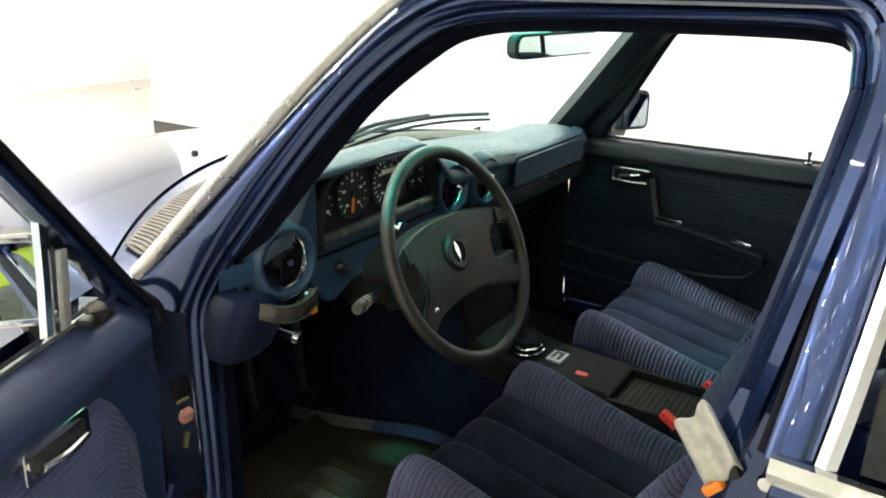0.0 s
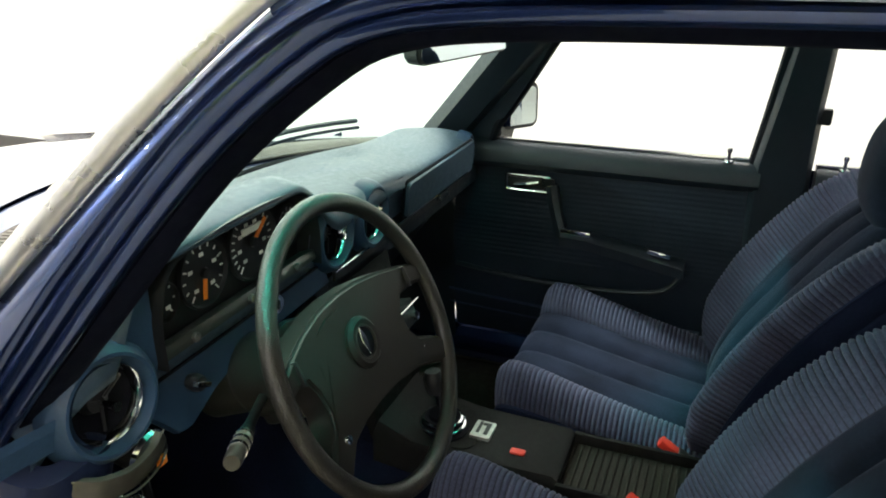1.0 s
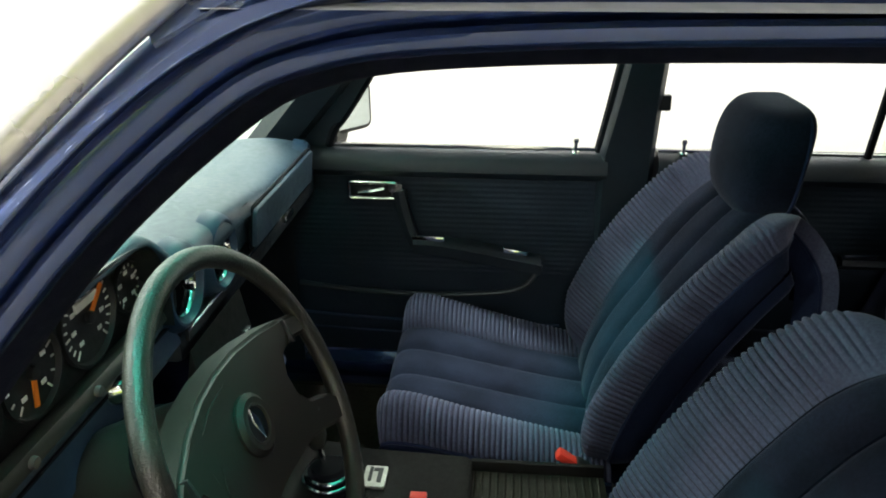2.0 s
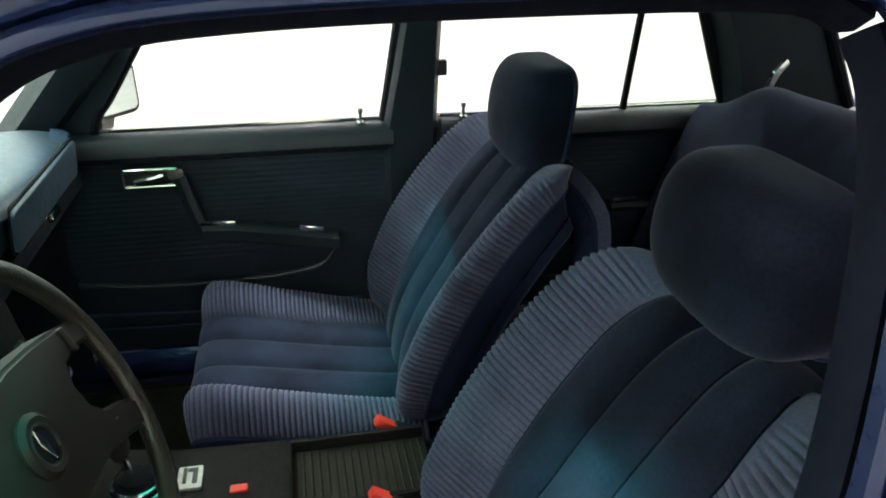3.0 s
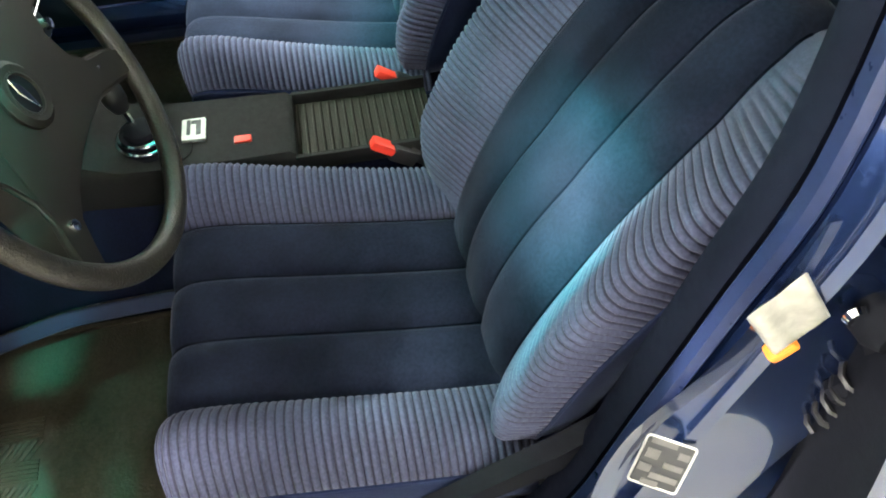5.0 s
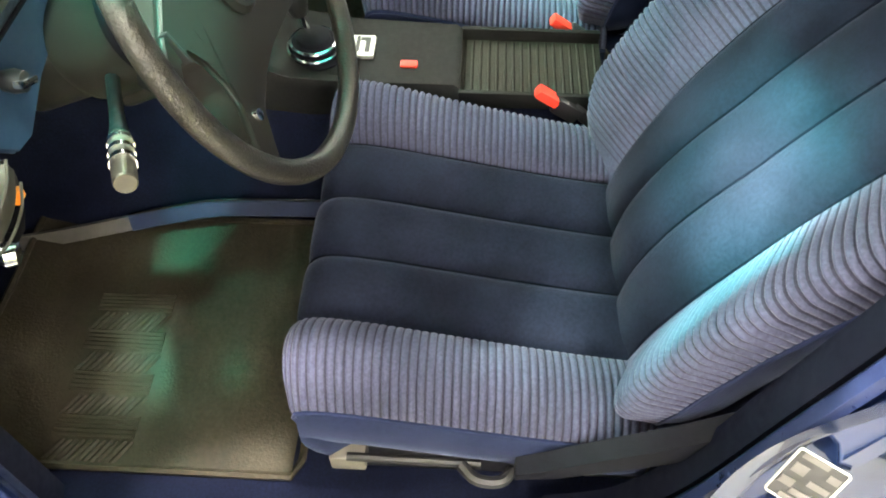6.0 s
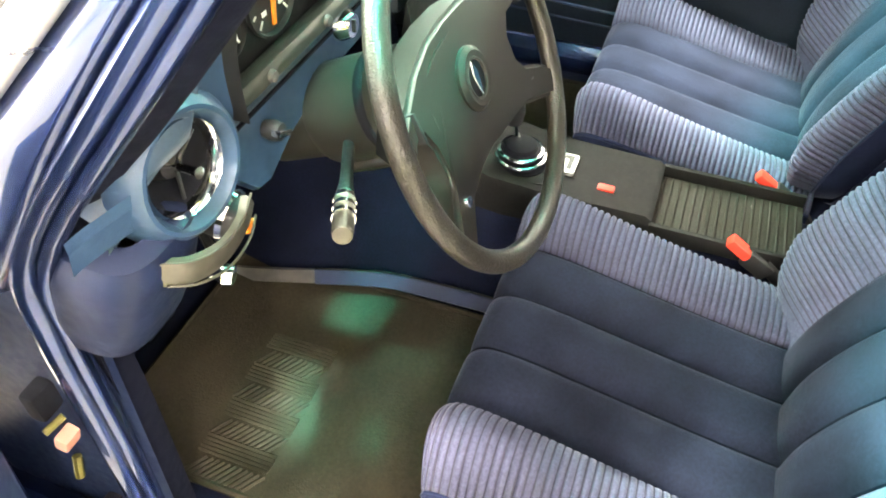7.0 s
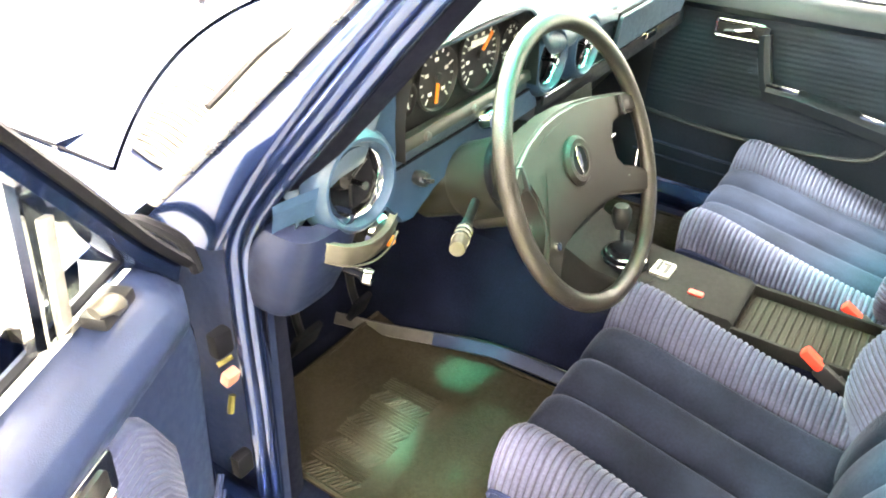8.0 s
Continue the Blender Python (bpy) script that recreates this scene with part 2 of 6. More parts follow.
BRIGHT_TRIM = mat("anodised_trim", (0.64, 0.63, 0.61), 0.30, 0.8, vary=0.05, scale=90, blotch=0.08, rough_vary=0.06)
CHROME = mat("chrome", (0.82, 0.83, 0.84), 0.10, 1.0, vary=0.04, scale=90, rough_vary=0.05)
WORN_METAL = mat("zinc_metal", (0.55, 0.54, 0.50), 0.42, 0.75, vary=0.15, scale=90, bump=0.2, blotch=0.2, rough_vary=0.12)
MIRROR = mat("mirror_glass", (0.80, 0.90, 0.98), 0.015, 1.0, vary=0.01)
BUCKLE_RED = mat("red_plastic", (0.75, 0.045, 0.025), 0.38, vary=0.06, blotch=0.08)
ORANGE = mat("orange_plastic", (0.85, 0.22, 0.02), 0.4, vary=0.05)
WHITE_MARK = mat("white_print", (0.75, 0.76, 0.72), 0.6, vary=0.05)
OFFWHITE = mat("grey_white_plastic", (0.15, 0.14, 0.115), 0.45, vary=0.08, blotch=0.1)
MAT_RUBBER = mat("olive_rubber", (0.029, 0.024, 0.015), 0.66, ior=1.3, vary=0.25, scale=160, bump=0.8, bump_scale=260, blotch=0.3, blotch_scale=7, rough_vary=0.12)
CARPET = mat("navy_carpet", (0.0065, 0.0085, 0.020), 0.97, ior=1.1, vary=0.3, scale=260, bump=0.9, bump_scale=700, sheen=0.15, sheen_tint=(0.5, 0.55, 1.0), blotch=0.35, blotch_scale=9)
TRAY = mat("dark_tray_rubber", (0.015, 0.014, 0.010), 0.7, ior=1.25, vary=0.25, scale=160, bump=0.8, bump_scale=300, blotch=0.2)
# pale tone is the white wall's reflection, painted onto the grille
SLAT_REFLECTION = mat("slat_wall_reflection", (0.15, 0.138, 0.115), 0.55, vary=0.12, blotch=0.2)
TRIM_GREY = mat("grey_sill_trim", (0.070, 0.065, 0.060), 0.42, vary=0.15, blotch=0.2)
BRASS = mat("yellow_zinc", (0.11, 0.10, 0.03), 0.4, 0.7, vary=0.2, blotch=0.2)
PINK = mat("faded_pink_plastic", (0.42, 0.19, 0.14), 0.5, vary=0.1)
WALL = mat("white_wall_paint", (0.84, 0.84, 0.82), 0.75, vary=0.02, scale=30, bump=0.1, bump_scale=120, blotch=0.03, blotch_scale=1.2)
CEILING = mat("white_ceiling_paint", (0.86, 0.86, 0.85), 0.85, vary=0.02, blotch=0.03, blotch_scale=1)
GREY_WALL = mat("grey_wall_paint", (0.62, 0.66, 0.70), 0.8, vary=0.03, blotch=0.05, blotch_scale=1)
FLOOR = mat("cream_floor", (0.44, 0.42, 0.36), 0.35, vary=0.06, scale=12, blotch=0.12, blotch_scale=0.8, rough_vary=0.1)
LIME = mat("lime_paint", (0.48, 0.62, 0.02), 0.3, vary=0.03, coat=1.0)
for paint_bsdf in [PAINT.node_tree.nodes["Principled BSDF"]]:
    paint_bsdf.inputs["Coat IOR"].default_value = 1.55
WINDSHIELD = glass("green_tinted_glass", (0.74, 0.93, 0.88), band=(1.292, (0.06, 0.70, 0.57)))
DOOR_RIB = mat("blue_ribbed_cloth", (0.046, 0.054, 0.105), 0.95, ior=1.12, vary=0.18, scale=260, bump=0.3, bump_scale=1500, sheen=0.3, sheen_tint=(0.75, 0.8, 1.0), blotch=0.18, blotch_scale=8)
GUNMETAL = mat("dark_worn_metal", (0.09, 0.085, 0.07), 0.4, 0.5, vary=0.15, blotch=0.2, rough_vary=0.1)
# shade between the cords, put into a darker cloth colour
RIB_SHADE = mat("rib_groove_shade", (0.034, 0.033, 0.051), 0.95, ior=1.12, vary=0.18, scale=260, bump=0.3, bump_scale=1500, blotch=0.18, blotch_scale=8)
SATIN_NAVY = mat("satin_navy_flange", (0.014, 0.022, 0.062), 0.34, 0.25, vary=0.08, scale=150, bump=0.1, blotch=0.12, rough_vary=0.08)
# near-black for the seam tubes: the panel grooves' shade as colour
SEAM = mat("seam_groove_shade", (0.003, 0.004, 0.008), 0.95, ior=1.05, vary=0.1)
# VINYL darkened: the shadow on the dash end is put into the colour
END_SHADED_VINYL = mat("shaded_end_vinyl", (0.0075, 0.013, 0.036), 0.5, ior=1.3, vary=0.08, scale=200, bump=0.25, bump_scale=700, blotch=0.12, rough_vary=0.08)
CLEAR = glass("side_glass", (0.90, 0.95, 0.93))
PILLAR_TRIM = mat("dark_navy_trim", (0.0035, 0.0045, 0.011), 0.75, ior=1.2, vary=0.1, scale=200, bump=0.2, bump_scale=700, blotch=0.15, rough_vary=0.08)
CONSOLE = mat("black_console_vinyl", (0.0085, 0.0085, 0.0082), 0.65, ior=1.2, vary=0.2, scale=220, bump=0.3, bump_scale=700, blotch=0.2, rough_vary=0.08)
DARK_GLASS = glass("dark_glass", (0.25, 0.30, 0.30))
HEADLINER = mat("grey_headliner", (0.20, 0.21, 0.22), 0.9, vary=0.1, bump=0.3, blotch=0.1)

# ---- showroom ----
XL, XR, YB, YF = -11.5, 2.7, -8.0, 9.0
tagged(part("floor", box((-2.5, 0.5, -0.1), (18, 19, 0.2), 0), FLOOR), "cream polished showroom floor under the car", "floor", kind="structure")
tagged(part("ceiling", box((-2.5, 0.5, CEIL + 0.1), (18, 19, 0.2), 0), CEILING), "plain white showroom ceiling", "ceiling", kind="structure")
wall_east = tagged(part("wall_east", box((XR + 0.1, -1.35, CEIL / 2), (0.2, 13.3, CEIL), 0.004), WALL), "bright white wall beside the car", "wall", kind="structure")
tagged(part("wall_north", box((-2.5, YF + 0.1, CEIL / 2), (18, 0.2, CEIL), 0), WALL), "bright white far showroom wall", "wall", kind="structure")
tagged(part("wall_south", box((-2.5, YB - 0.1, CEIL / 2), (18, 0.2, CEIL), 0), WALL), "white showroom wall behind the car", "wall", kind="structure")
tagged(part("wall_west", box((XL - 0.1, 0.5, CEIL / 2), (0.2, 17, CEIL), 0), GREY_WALL), "pale grey showroom wall", "wall", kind="structure")
tagged(part("wall_return", box((6.4, 0.5, CEIL / 2), (0.2, 17, CEIL), 0), WALL), "white showroom wall behind the partition", "wall", kind="structure")
tagged(part("baseboard", box((XR - 0.011, -1.35, 0.085), (0.02, 13.3, 0.17), 0.003), BLACK), "black baseboard along the white wall", "baseboard", kind="structure")

lamp_glow = lit("lamp_glow", (1.0, 0.98, 0.95), 130.0)
first_lamp = None
for lx, ly, lw in LAMPS:
    if first_lamp is None:
        first_lamp = thing("ceiling_lamp", "small round white recessed ceiling downlight, switched on", "ceiling lamp", (lx, ly, CEIL), "ceiling downlights")
        part("housing", lathe([(0.115, 0.001), (0.115, -0.03), (0.10, -0.034), (0.085, -0.02), (0.085, 0.001)], pose(0, 0, 0), 24), WALL, first_lamp)
        part("lens", lathe([(0.0, -0.014), (0.084, -0.012), (0.084, -0.008), (0.0, -0.008)], pose(0, 0, 0), 24), lamp_glow, first_lamp, "glowing round lens")
    else:
        copy_thing(first_lamp, pose(lx, ly, CEIL))
    bulb = bpy.data.lights.new("downlight", "AREA")
    bulb.shape, bulb.size, bulb.energy, bulb.color = "DISK", 0.18, lw, (1.0, 0.97, 0.93)
    new("downlight", bulb).matrix_world = pose(lx, ly, CEIL - 0.05, 0, -38 if lx == 2.0 else 0, 0)
for lx, ly in FAR_LAMPS:
    copy_thing(first_lamp, pose(lx, ly, CEIL))
for sa, sb, sw, sc, soft_r in ADDED_SPOTS:
    aim = look(sa, sb)
    added_spot = thing("added_spot", "small white ceiling spotlight, unseen, added to light one cabin patch", "ceiling lamp", sa, "ceiling spotlights")
    part("spot_body", lathe([(0.0, 0.10), (0.035, 0.10), (0.045, 0.08), (0.045, 0.012), (0.040, 0.010), (0.0, 0.014)], Matrix.Translation(Vector(sa)).inverted() @ aim, 20), WALL, added_spot)
    part("spot_stem", tube([(0, 0, 0.0), (0, 0, CEIL - sa[2])], 0.008, 8), WALL, added_spot)
    beam = bpy.data.lights.new("spot_beam", "SPOT")
    beam.energy, beam.spot_size, beam.spot_blend, beam.shadow_soft_size, beam.color = sw, radians(sc), 0.9, soft_r, (1.0, 0.98, 0.95)
    new("spot_beam", beam).matrix_world = aim

# ---- car body: shell, pillars, roof, glass ----
car = thing("car_body", "navy blue vintage sedan body with chrome trim, driver door open", "car")
OUT = np.array([-1.0, 0, 0.25])

# the edge of the driver's door opening, from the front jamb's foot, up the pillar, along the roof, down the rear pillar
OPEN = [(-0.735, 0.285, 0.36), (-0.735, 0.278, 0.60), (-0.735, 0.276, 0.80), (-0.73, 0.260, 0.908), (-0.705, 0.126, 1.087), (-0.655, 0.004, 1.233),
        (-0.615, -0.086, 1.312), (-0.602, -0.147, 1.341), (-0.600, -0.235, 1.352), (-0.602, -0.40, 1.357), (-0.608, -0.570, 1.357), (-0.616, -0.612, 1.343),
        (-0.636, -0.622, 1.300), (-0.676, -0.610, 1.215), (-0.718, -0.580, 1.05), (-0.722, -0.549, 0.90), (-0.722, -0.512, 0.72), (-0.722, -0.475, 0.55), (-0.722, -0.42, 0.43), (-0.722, -0.34, 0.385)]
ROOF_UP = 0.018


def raised(pts):
    """Lifts the upper points by up to ROOF_UP, to fit the roof to the camera's view."""
    out = []
    for x, y, z in pts:
        k = max(0.0, min(1.0, (z - 1.12) / 0.20))
        out.append((x, y, z + ROOF_UP * k * k * (3 - 2 * k)))
    return out


OPEN = raised(OPEN)
OUTS = [(-1, 0, 0.0)] * 3 + [(-1, 0.1, 0.1), (-1, 0.15, 0.25), (-1, 0.1, 0.35), (-1, 0.1, 0.45), (-1, 0, 0.5), (-1, 0, 0.5), (-1, 0, 0.5), (-1, 0, 0.5), (-1, 0, 0.45),
        (-1, 0, 0.4), (-1, 0, 0.3), (-1, 0, 0.2), (-1, 0, 0.1)] + [(-1, 0, 0)] * 4
N = 90


def ring(name, profile, material, label="", closed=True, a=0, b=20):
    return part(name, sweep(profile, OPEN[a:b], np.array(OUTS[a:b]), closed, n=N * (b - a) // 20), material, car, label)


# n is positive away from the opening, o positive to the outside
ring("inner_trim", [(0.006, -0.033), (0.002, -0.050), (0.008, -0.072), (0.05, -0.085), (0.06, -0.06), (0.02, -0.036)], PILLAR_TRIM, "dark navy trim round the door opening", a=0, b=12)
ring("inner_trim", [(0.006, -0.033), (0.002, -0.050), (0.008, -0.072), (0.05, -0.085), (0.06, -0.06), (0.02, -0.036)], PILLAR_TRIM, "dark centre pillar trim", a=11, b=20)
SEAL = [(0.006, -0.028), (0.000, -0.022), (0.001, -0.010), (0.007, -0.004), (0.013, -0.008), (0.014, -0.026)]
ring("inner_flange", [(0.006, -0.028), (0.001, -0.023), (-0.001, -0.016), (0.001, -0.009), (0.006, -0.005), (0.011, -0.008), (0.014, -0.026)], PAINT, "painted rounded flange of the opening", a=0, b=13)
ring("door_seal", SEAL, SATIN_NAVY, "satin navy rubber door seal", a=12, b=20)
ring("gap_ridge", [(0.012, -0.030), (0.0125, -0.012), (0.015, -0.003), (0.019, 0.003), (0.024, 0.006), (0.029, 0.005), (0.033, -0.001), (0.034, -0.04)], PAINT, "painted rounded ridge round the opening", a=0, b=13)
# black strip laid between the ridges, drawing the groove's shade
ring("groove_shade", [(0.0105, -0.030), (0.0105, -0.0145), (0.0135, -0.0135), (0.0135, -0.030)], RUBBER, "black strip for the shade in the groove between the ridges", a=0, b=13)
ring("door_jamb", [(0.012, -0.030), (0.014, -0.004), (0.022, 0.004), (0.026, 0.016), (0.038, 0.020), (0.042, 0.006), (0.054, 0.004), (0.058, -0.04)], PAINT, "painted stepped door jamb", a=11, b=20)

# outer skin of the windscreen pillar and the roof rail
ring("roof_rail", [(0.030, -0.01), (0.031, 0.010), (0.040, 0.018), (0.062, 0.018), (0.084, 0.006), (0.086, -0.04), (0.05, -0.04)], PAINT, a=6, b=13)

screen_l = [(-0.758, 0.380, 0.925), (-0.704, 0.193, 1.118), (-0.652, 0.043, 1.262), (-0.606, -0.066, 1.361), (-0.578, -0.128, 1.400)]
roof_l = raised([(-0.574, -0.20, 1.420), (-0.574, -0.40, 1.428), (-0.584, -0.58, 1.426), (-0.612, -0.640, 1.415), (-0.634, -0.655, 1.374)])
screen_l = raised(screen_l)
part("windscreen_trim", tube([(x - 0.008, y + 0.006, z + 0.008) for x, y, z in screen_l + roof_l], 0.0135, 12, n=80, flat=0.8), BRIGHT_TRIM, car, "bright windscreen side trim and drip rail")


def pillar_edges(n=48):
    """The inner and the outer edge of the pillar's skin, with its way out, evened along its length."""
    rows = []
    for i in range(n):
        u = i / (n - 1)
        f = (2.6 + 5.6 * u) / 19
        p, q = on_line(OPEN, f), on_line(OPEN, f + 0.004)
        k = (q - p).normalized()
        w = Vector((-1, 0.1, 0.25))
        w = (w - k * w.dot(k)).normalized()
        e = p + 0.030 * w.cross(k) + 0.010 * w
        c = Vector((-0.778, 0.400, 0.90)).lerp(on_line(screen_l, 0.0), smooth01(u / 0.12)) if u < 0.12 else on_line(screen_l, (u - 0.12) / 0.88)
        rows.append([*e, *c, *w])
    rows = np.array(rows)
    for _ in range(60):
        rows[1:-1] = 0.5 * rows[1:-1] + 0.25 * (rows[:-2] + rows[2:])
    return rows


def on_line(pts, f):
    p = curve_pts(pts, 160)
    k = max(0.0, min(1.0, f)) * 159
    i = min(int(k), 158)
    return Vector(p[i] + (p[i + 1] - p[i]) * (k - i))


def smooth01(t):
    t = max(0.0, min(1.0, t))
    return t * t * (3 - 2 * t)


EDGES = pillar_edges()


def pillar_skin(u, v):
    e, c, w = np.split(EDGES[round(u * 47)], 3)
    return Vector(e + (c - e) * v + w * (0.016 * smooth01(v / 0.10) * (1 - v) + 0.003 * math.sin(math.pi * v) - 0.010 * (1 - v)))


part("pillar_skin", grid(pillar_skin, 48, 24), PAINT, car, "painted windscreen pillar", 80)
screen_r = [(-x, y, z) for x, y, z in screen_l]
part("windscreen_trim", tube(screen_r, 0.0085, 10, n=40, flat=0.7), CHROME, car, "bright windscreen side trim")


def screen_low(u):
    x = -0.758 + 1.516 * u
    return Vector((x, 0.380 + 0.177 * (1 - (x / 0.758) ** 2), 0.925 + 0.045 * (1 - (x / 0.758) ** 2)))


def screen_high(u):
    x = -0.578 + 1.156 * u
    return Vector((x, -0.13 + 0.09 * (1 - (x / 0.578) ** 2), 1.418 + 0.02 * (1 - (x / 0.578) ** 2)))


def screen_at(u, v):
    p = screen_low(u).lerp(screen_high(u), v)
    return p + Vector((0, 0.03, 0.02)) * math.sin(math.pi * v)


windscreen = part("windscreen", grid(screen_at, 33, 13), WINDSHIELD, car, "green tinted windscreen glass")
part("windscreen_rubber", tube([screen_low(i / 24) + Vector((0, 0.004, -0.004)) for i in range(25)], 0.012, 8), RUBBER, car)
part("header_rail", tube([screen_high(0.05 + 0.9 * i / 24) + Vector((0, -0.02, -0.02)) for i in range(25)], 0.026, 8), DARK_VINYL, car)

# far pillars, placed to fit the camera's view; FAR mirrors the driver's side
FAR = [(-x, y, z) for x, y, z in OPEN]


def far_post(name, pts, r, material, label="", flat=0.7):
    return part(name, tube(pts, r, 10, n=24, flat=flat), material, car, label)


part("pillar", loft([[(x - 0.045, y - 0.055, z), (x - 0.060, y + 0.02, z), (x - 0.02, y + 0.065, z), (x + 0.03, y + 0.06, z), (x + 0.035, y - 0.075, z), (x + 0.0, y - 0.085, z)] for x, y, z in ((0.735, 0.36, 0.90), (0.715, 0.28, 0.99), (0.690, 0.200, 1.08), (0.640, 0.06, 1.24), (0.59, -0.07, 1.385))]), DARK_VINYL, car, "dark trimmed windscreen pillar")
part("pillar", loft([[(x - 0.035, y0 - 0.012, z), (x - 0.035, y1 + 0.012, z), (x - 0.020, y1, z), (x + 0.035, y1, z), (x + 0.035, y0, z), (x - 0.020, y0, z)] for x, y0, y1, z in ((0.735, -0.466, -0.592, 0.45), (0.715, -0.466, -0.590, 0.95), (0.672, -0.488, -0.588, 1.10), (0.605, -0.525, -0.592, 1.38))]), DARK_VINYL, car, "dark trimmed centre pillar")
far_post("roof_rail", [(0.60, -0.05, 1.375), (0.606, -0.3, 1.392), (0.606, -0.7, 1.392), (0.60, -1.15, 1.372), (0.585, -1.4, 1.33)], 0.035, DARK_VINYL)


def roof_at(u, v):
    x = -0.61 + 1.22 * u
    y = -0.09 - 1.35 * v
    return Vector((x, y, 1.416 + 0.045 * (1 - (x / 0.61) ** 4) * (1 - 0.5 * (2 * v - 1) ** 2) - 0.035 * max(0, v - 0.6) ** 1.5))


part("roof", grid(roof_at, 25, 25), PAINT, car, "navy painted roof panel")
part("headliner", grid(lambda u, v: roof_at(u, v) - Vector((0, 0, 0.03)), 17, 17), HEADLINER, car, "grey cloth headliner")

# rear: far pillar, rear window, parcel shelf, back panel
part("rear_pillar", loft([[(0.70, -1.33, 0.93), (0.70, -1.62, 0.93), (0.60, -1.62, 0.93), (0.64, -1.36, 0.93)],
                          [(0.665, -1.27, 1.09), (0.665, -1.52, 1.09), (0.57, -1.52, 1.09), (0.615, -1.30, 1.09)],
                          [(0.605, -1.13, 1.34), (0.60, -1.36, 1.34), (0.53, -1.36, 1.34), (0.56, -1.16, 1.34)]]), DARK_VINYL, car, "dark trimmed rear pillar")
part("rear_pillar", loft([[(-0.72, -1.33, 0.93), (-0.72, -1.62, 0.93), (-0.62, -1.62, 0.93), (-0.66, -1.36, 0.93)],
                          [(-0.605, -1.13, 1.37), (-0.60, -1.36, 1.37), (-0.53, -1.36, 1.37), (-0.56, -1.16, 1.37)]]), PAINT, car)
part("rear_window", grid(lambda u, v: Vector((-0.56 + 1.12 * u, -1.62 + 0.26 * v - 0.02 * math.sin(math.pi * u), 0.97 + 0.39 * v)), 9, 5), CLEAR, car, "rear window glass")
part("rear_window_frame", tube([(0.585, -1.60, 0.965), (0.53, -1.37, 1.335), (0.35, -1.375, 1.355), (-0.35, -1.375, 1.355), (-0.53, -1.37, 1.335), (-0.585, -1.60, 0.965)], 0.014, 8), RUBBER, car)
part("parcel_shelf", box((0, -1.50, 0.93), (1.30, 0.36, 0.03), 0.008), DARK_VINYL, car, "dark parcel shelf under the rear window")
part("boot_panel", box((0, -2.02, 0.80), (1.50, 0.94, 0.26), 0.06), PAINT, car, "navy boot lid")
part("boot_floor", box((0, -1.98, 0.50), (1.40, 0.96, 0.36), 0.04), PAINT, car)
for sx in (-1, 1):
    part("rear_wing", box((sx * 0.79, -1.97, 0.64), (0.12, 1.02, 0.58), 0.045, seg=3), PAINT, car, "navy rear wing")
    for wy in (1.18, -1.75):
        wheel_m = pose(sx * 0.735, wy, 0.315, 0, 90 * sx, 0)
        tyre = part("wheel", lathe([(0.19, -0.085), (0.29, -0.095), (0.312, -0.06), (0.315, 0.0), (0.312, 0.06), (0.29, 0.095), (0.19, 0.085)], wheel_m, 36), RUBBER, car, "black tyre on a steel wheel")
        part("rim", lathe([(0.0, 0.05), (0.08, 0.055), (0.15, 0.04), (0.185, 0.075), (0.195, 0.085), (0.195, -0.08), (0.0, -0.05)], wheel_m, 28), WORN_METAL, tyre)
coat_hook = part("belt_guide", tube([(0.555, -1.385, 1.085), (0.55, -1.36, 1.06), (0.57, -1.36, 1.02), (0.58, -1.37, 1.00)], 0.012, 8, n=12, flat=0.6), CHROME, car, "chrome rear belt guide")

# floor pan, sills, tunnel, bulkhead
part("floor_pan", box((0, -0.55, 0.30), (1.44, 2.3, 0.04), 0.006), CARPET, car, "dark blue carpet on the car floor")
part("sill", loft([[(-0.83, y, 0.20), (-0.84, y, 0.36), (-0.80, y, 0.392), (-0.745, y, 0.395), (-0.72, y, 0.375), (-0.70, y, 0.31), (-0.72, y, 0.20)] for y in (0.62, 0.2, -0.4, -1.5)]), PAINT, car, "painted door sill")
part("sill", loft([[(0.83, y, 0.20), (0.84, y, 0.36), (0.80, y, 0.392), (0.745, y, 0.395), (0.72, y, 0.375), (0.70, y, 0.31), (0.72, y, 0.20)] for y in (0.62, 0.2, -0.4, -1.5)]), PAINT, car)


def tunnel_ring(y, w, top):
    return [(-w - 0.05, y, 0.31), (-w - 0.035, y, 0.40), (-w - 0.005, y, top - 0.035), (-w + 0.03, y, top), (w - 0.03, y, top), (w + 0.005, y, top - 0.035), (w + 0.035, y, 0.40), (w + 0.05, y, 0.31)]


part("tunnel", loft([tunnel_ring(0.75, 0.17, 0.62), tunnel_ring(0.45, 0.155, 0.60), tunnel_ring(0.20, 0.12, 0.56), tunnel_ring(0.0, 0.10, 0.535), tunnel_ring(-0.45, 0.10, 0.51), tunnel_ring(-1.0, 0.09, 0.46)]), CARPET, car, "navy carpeted transmission tunnel")
part("bulkhead", grid(lambda u, v: Vector((-0.74 + 1.48 * u, 0.56 + 0.10 * min(1, v * 2) - 0.06 * max(0, v - 0.5), 0.31 + 0.62 * v)), 9, 9), CARPET, car, "navy carpeted bulkhead")
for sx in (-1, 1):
    # far panel gets darker vinyl than its twin, shade put into the colour
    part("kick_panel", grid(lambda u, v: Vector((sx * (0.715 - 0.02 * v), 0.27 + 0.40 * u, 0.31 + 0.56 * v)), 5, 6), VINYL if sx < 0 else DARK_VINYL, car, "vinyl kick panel")
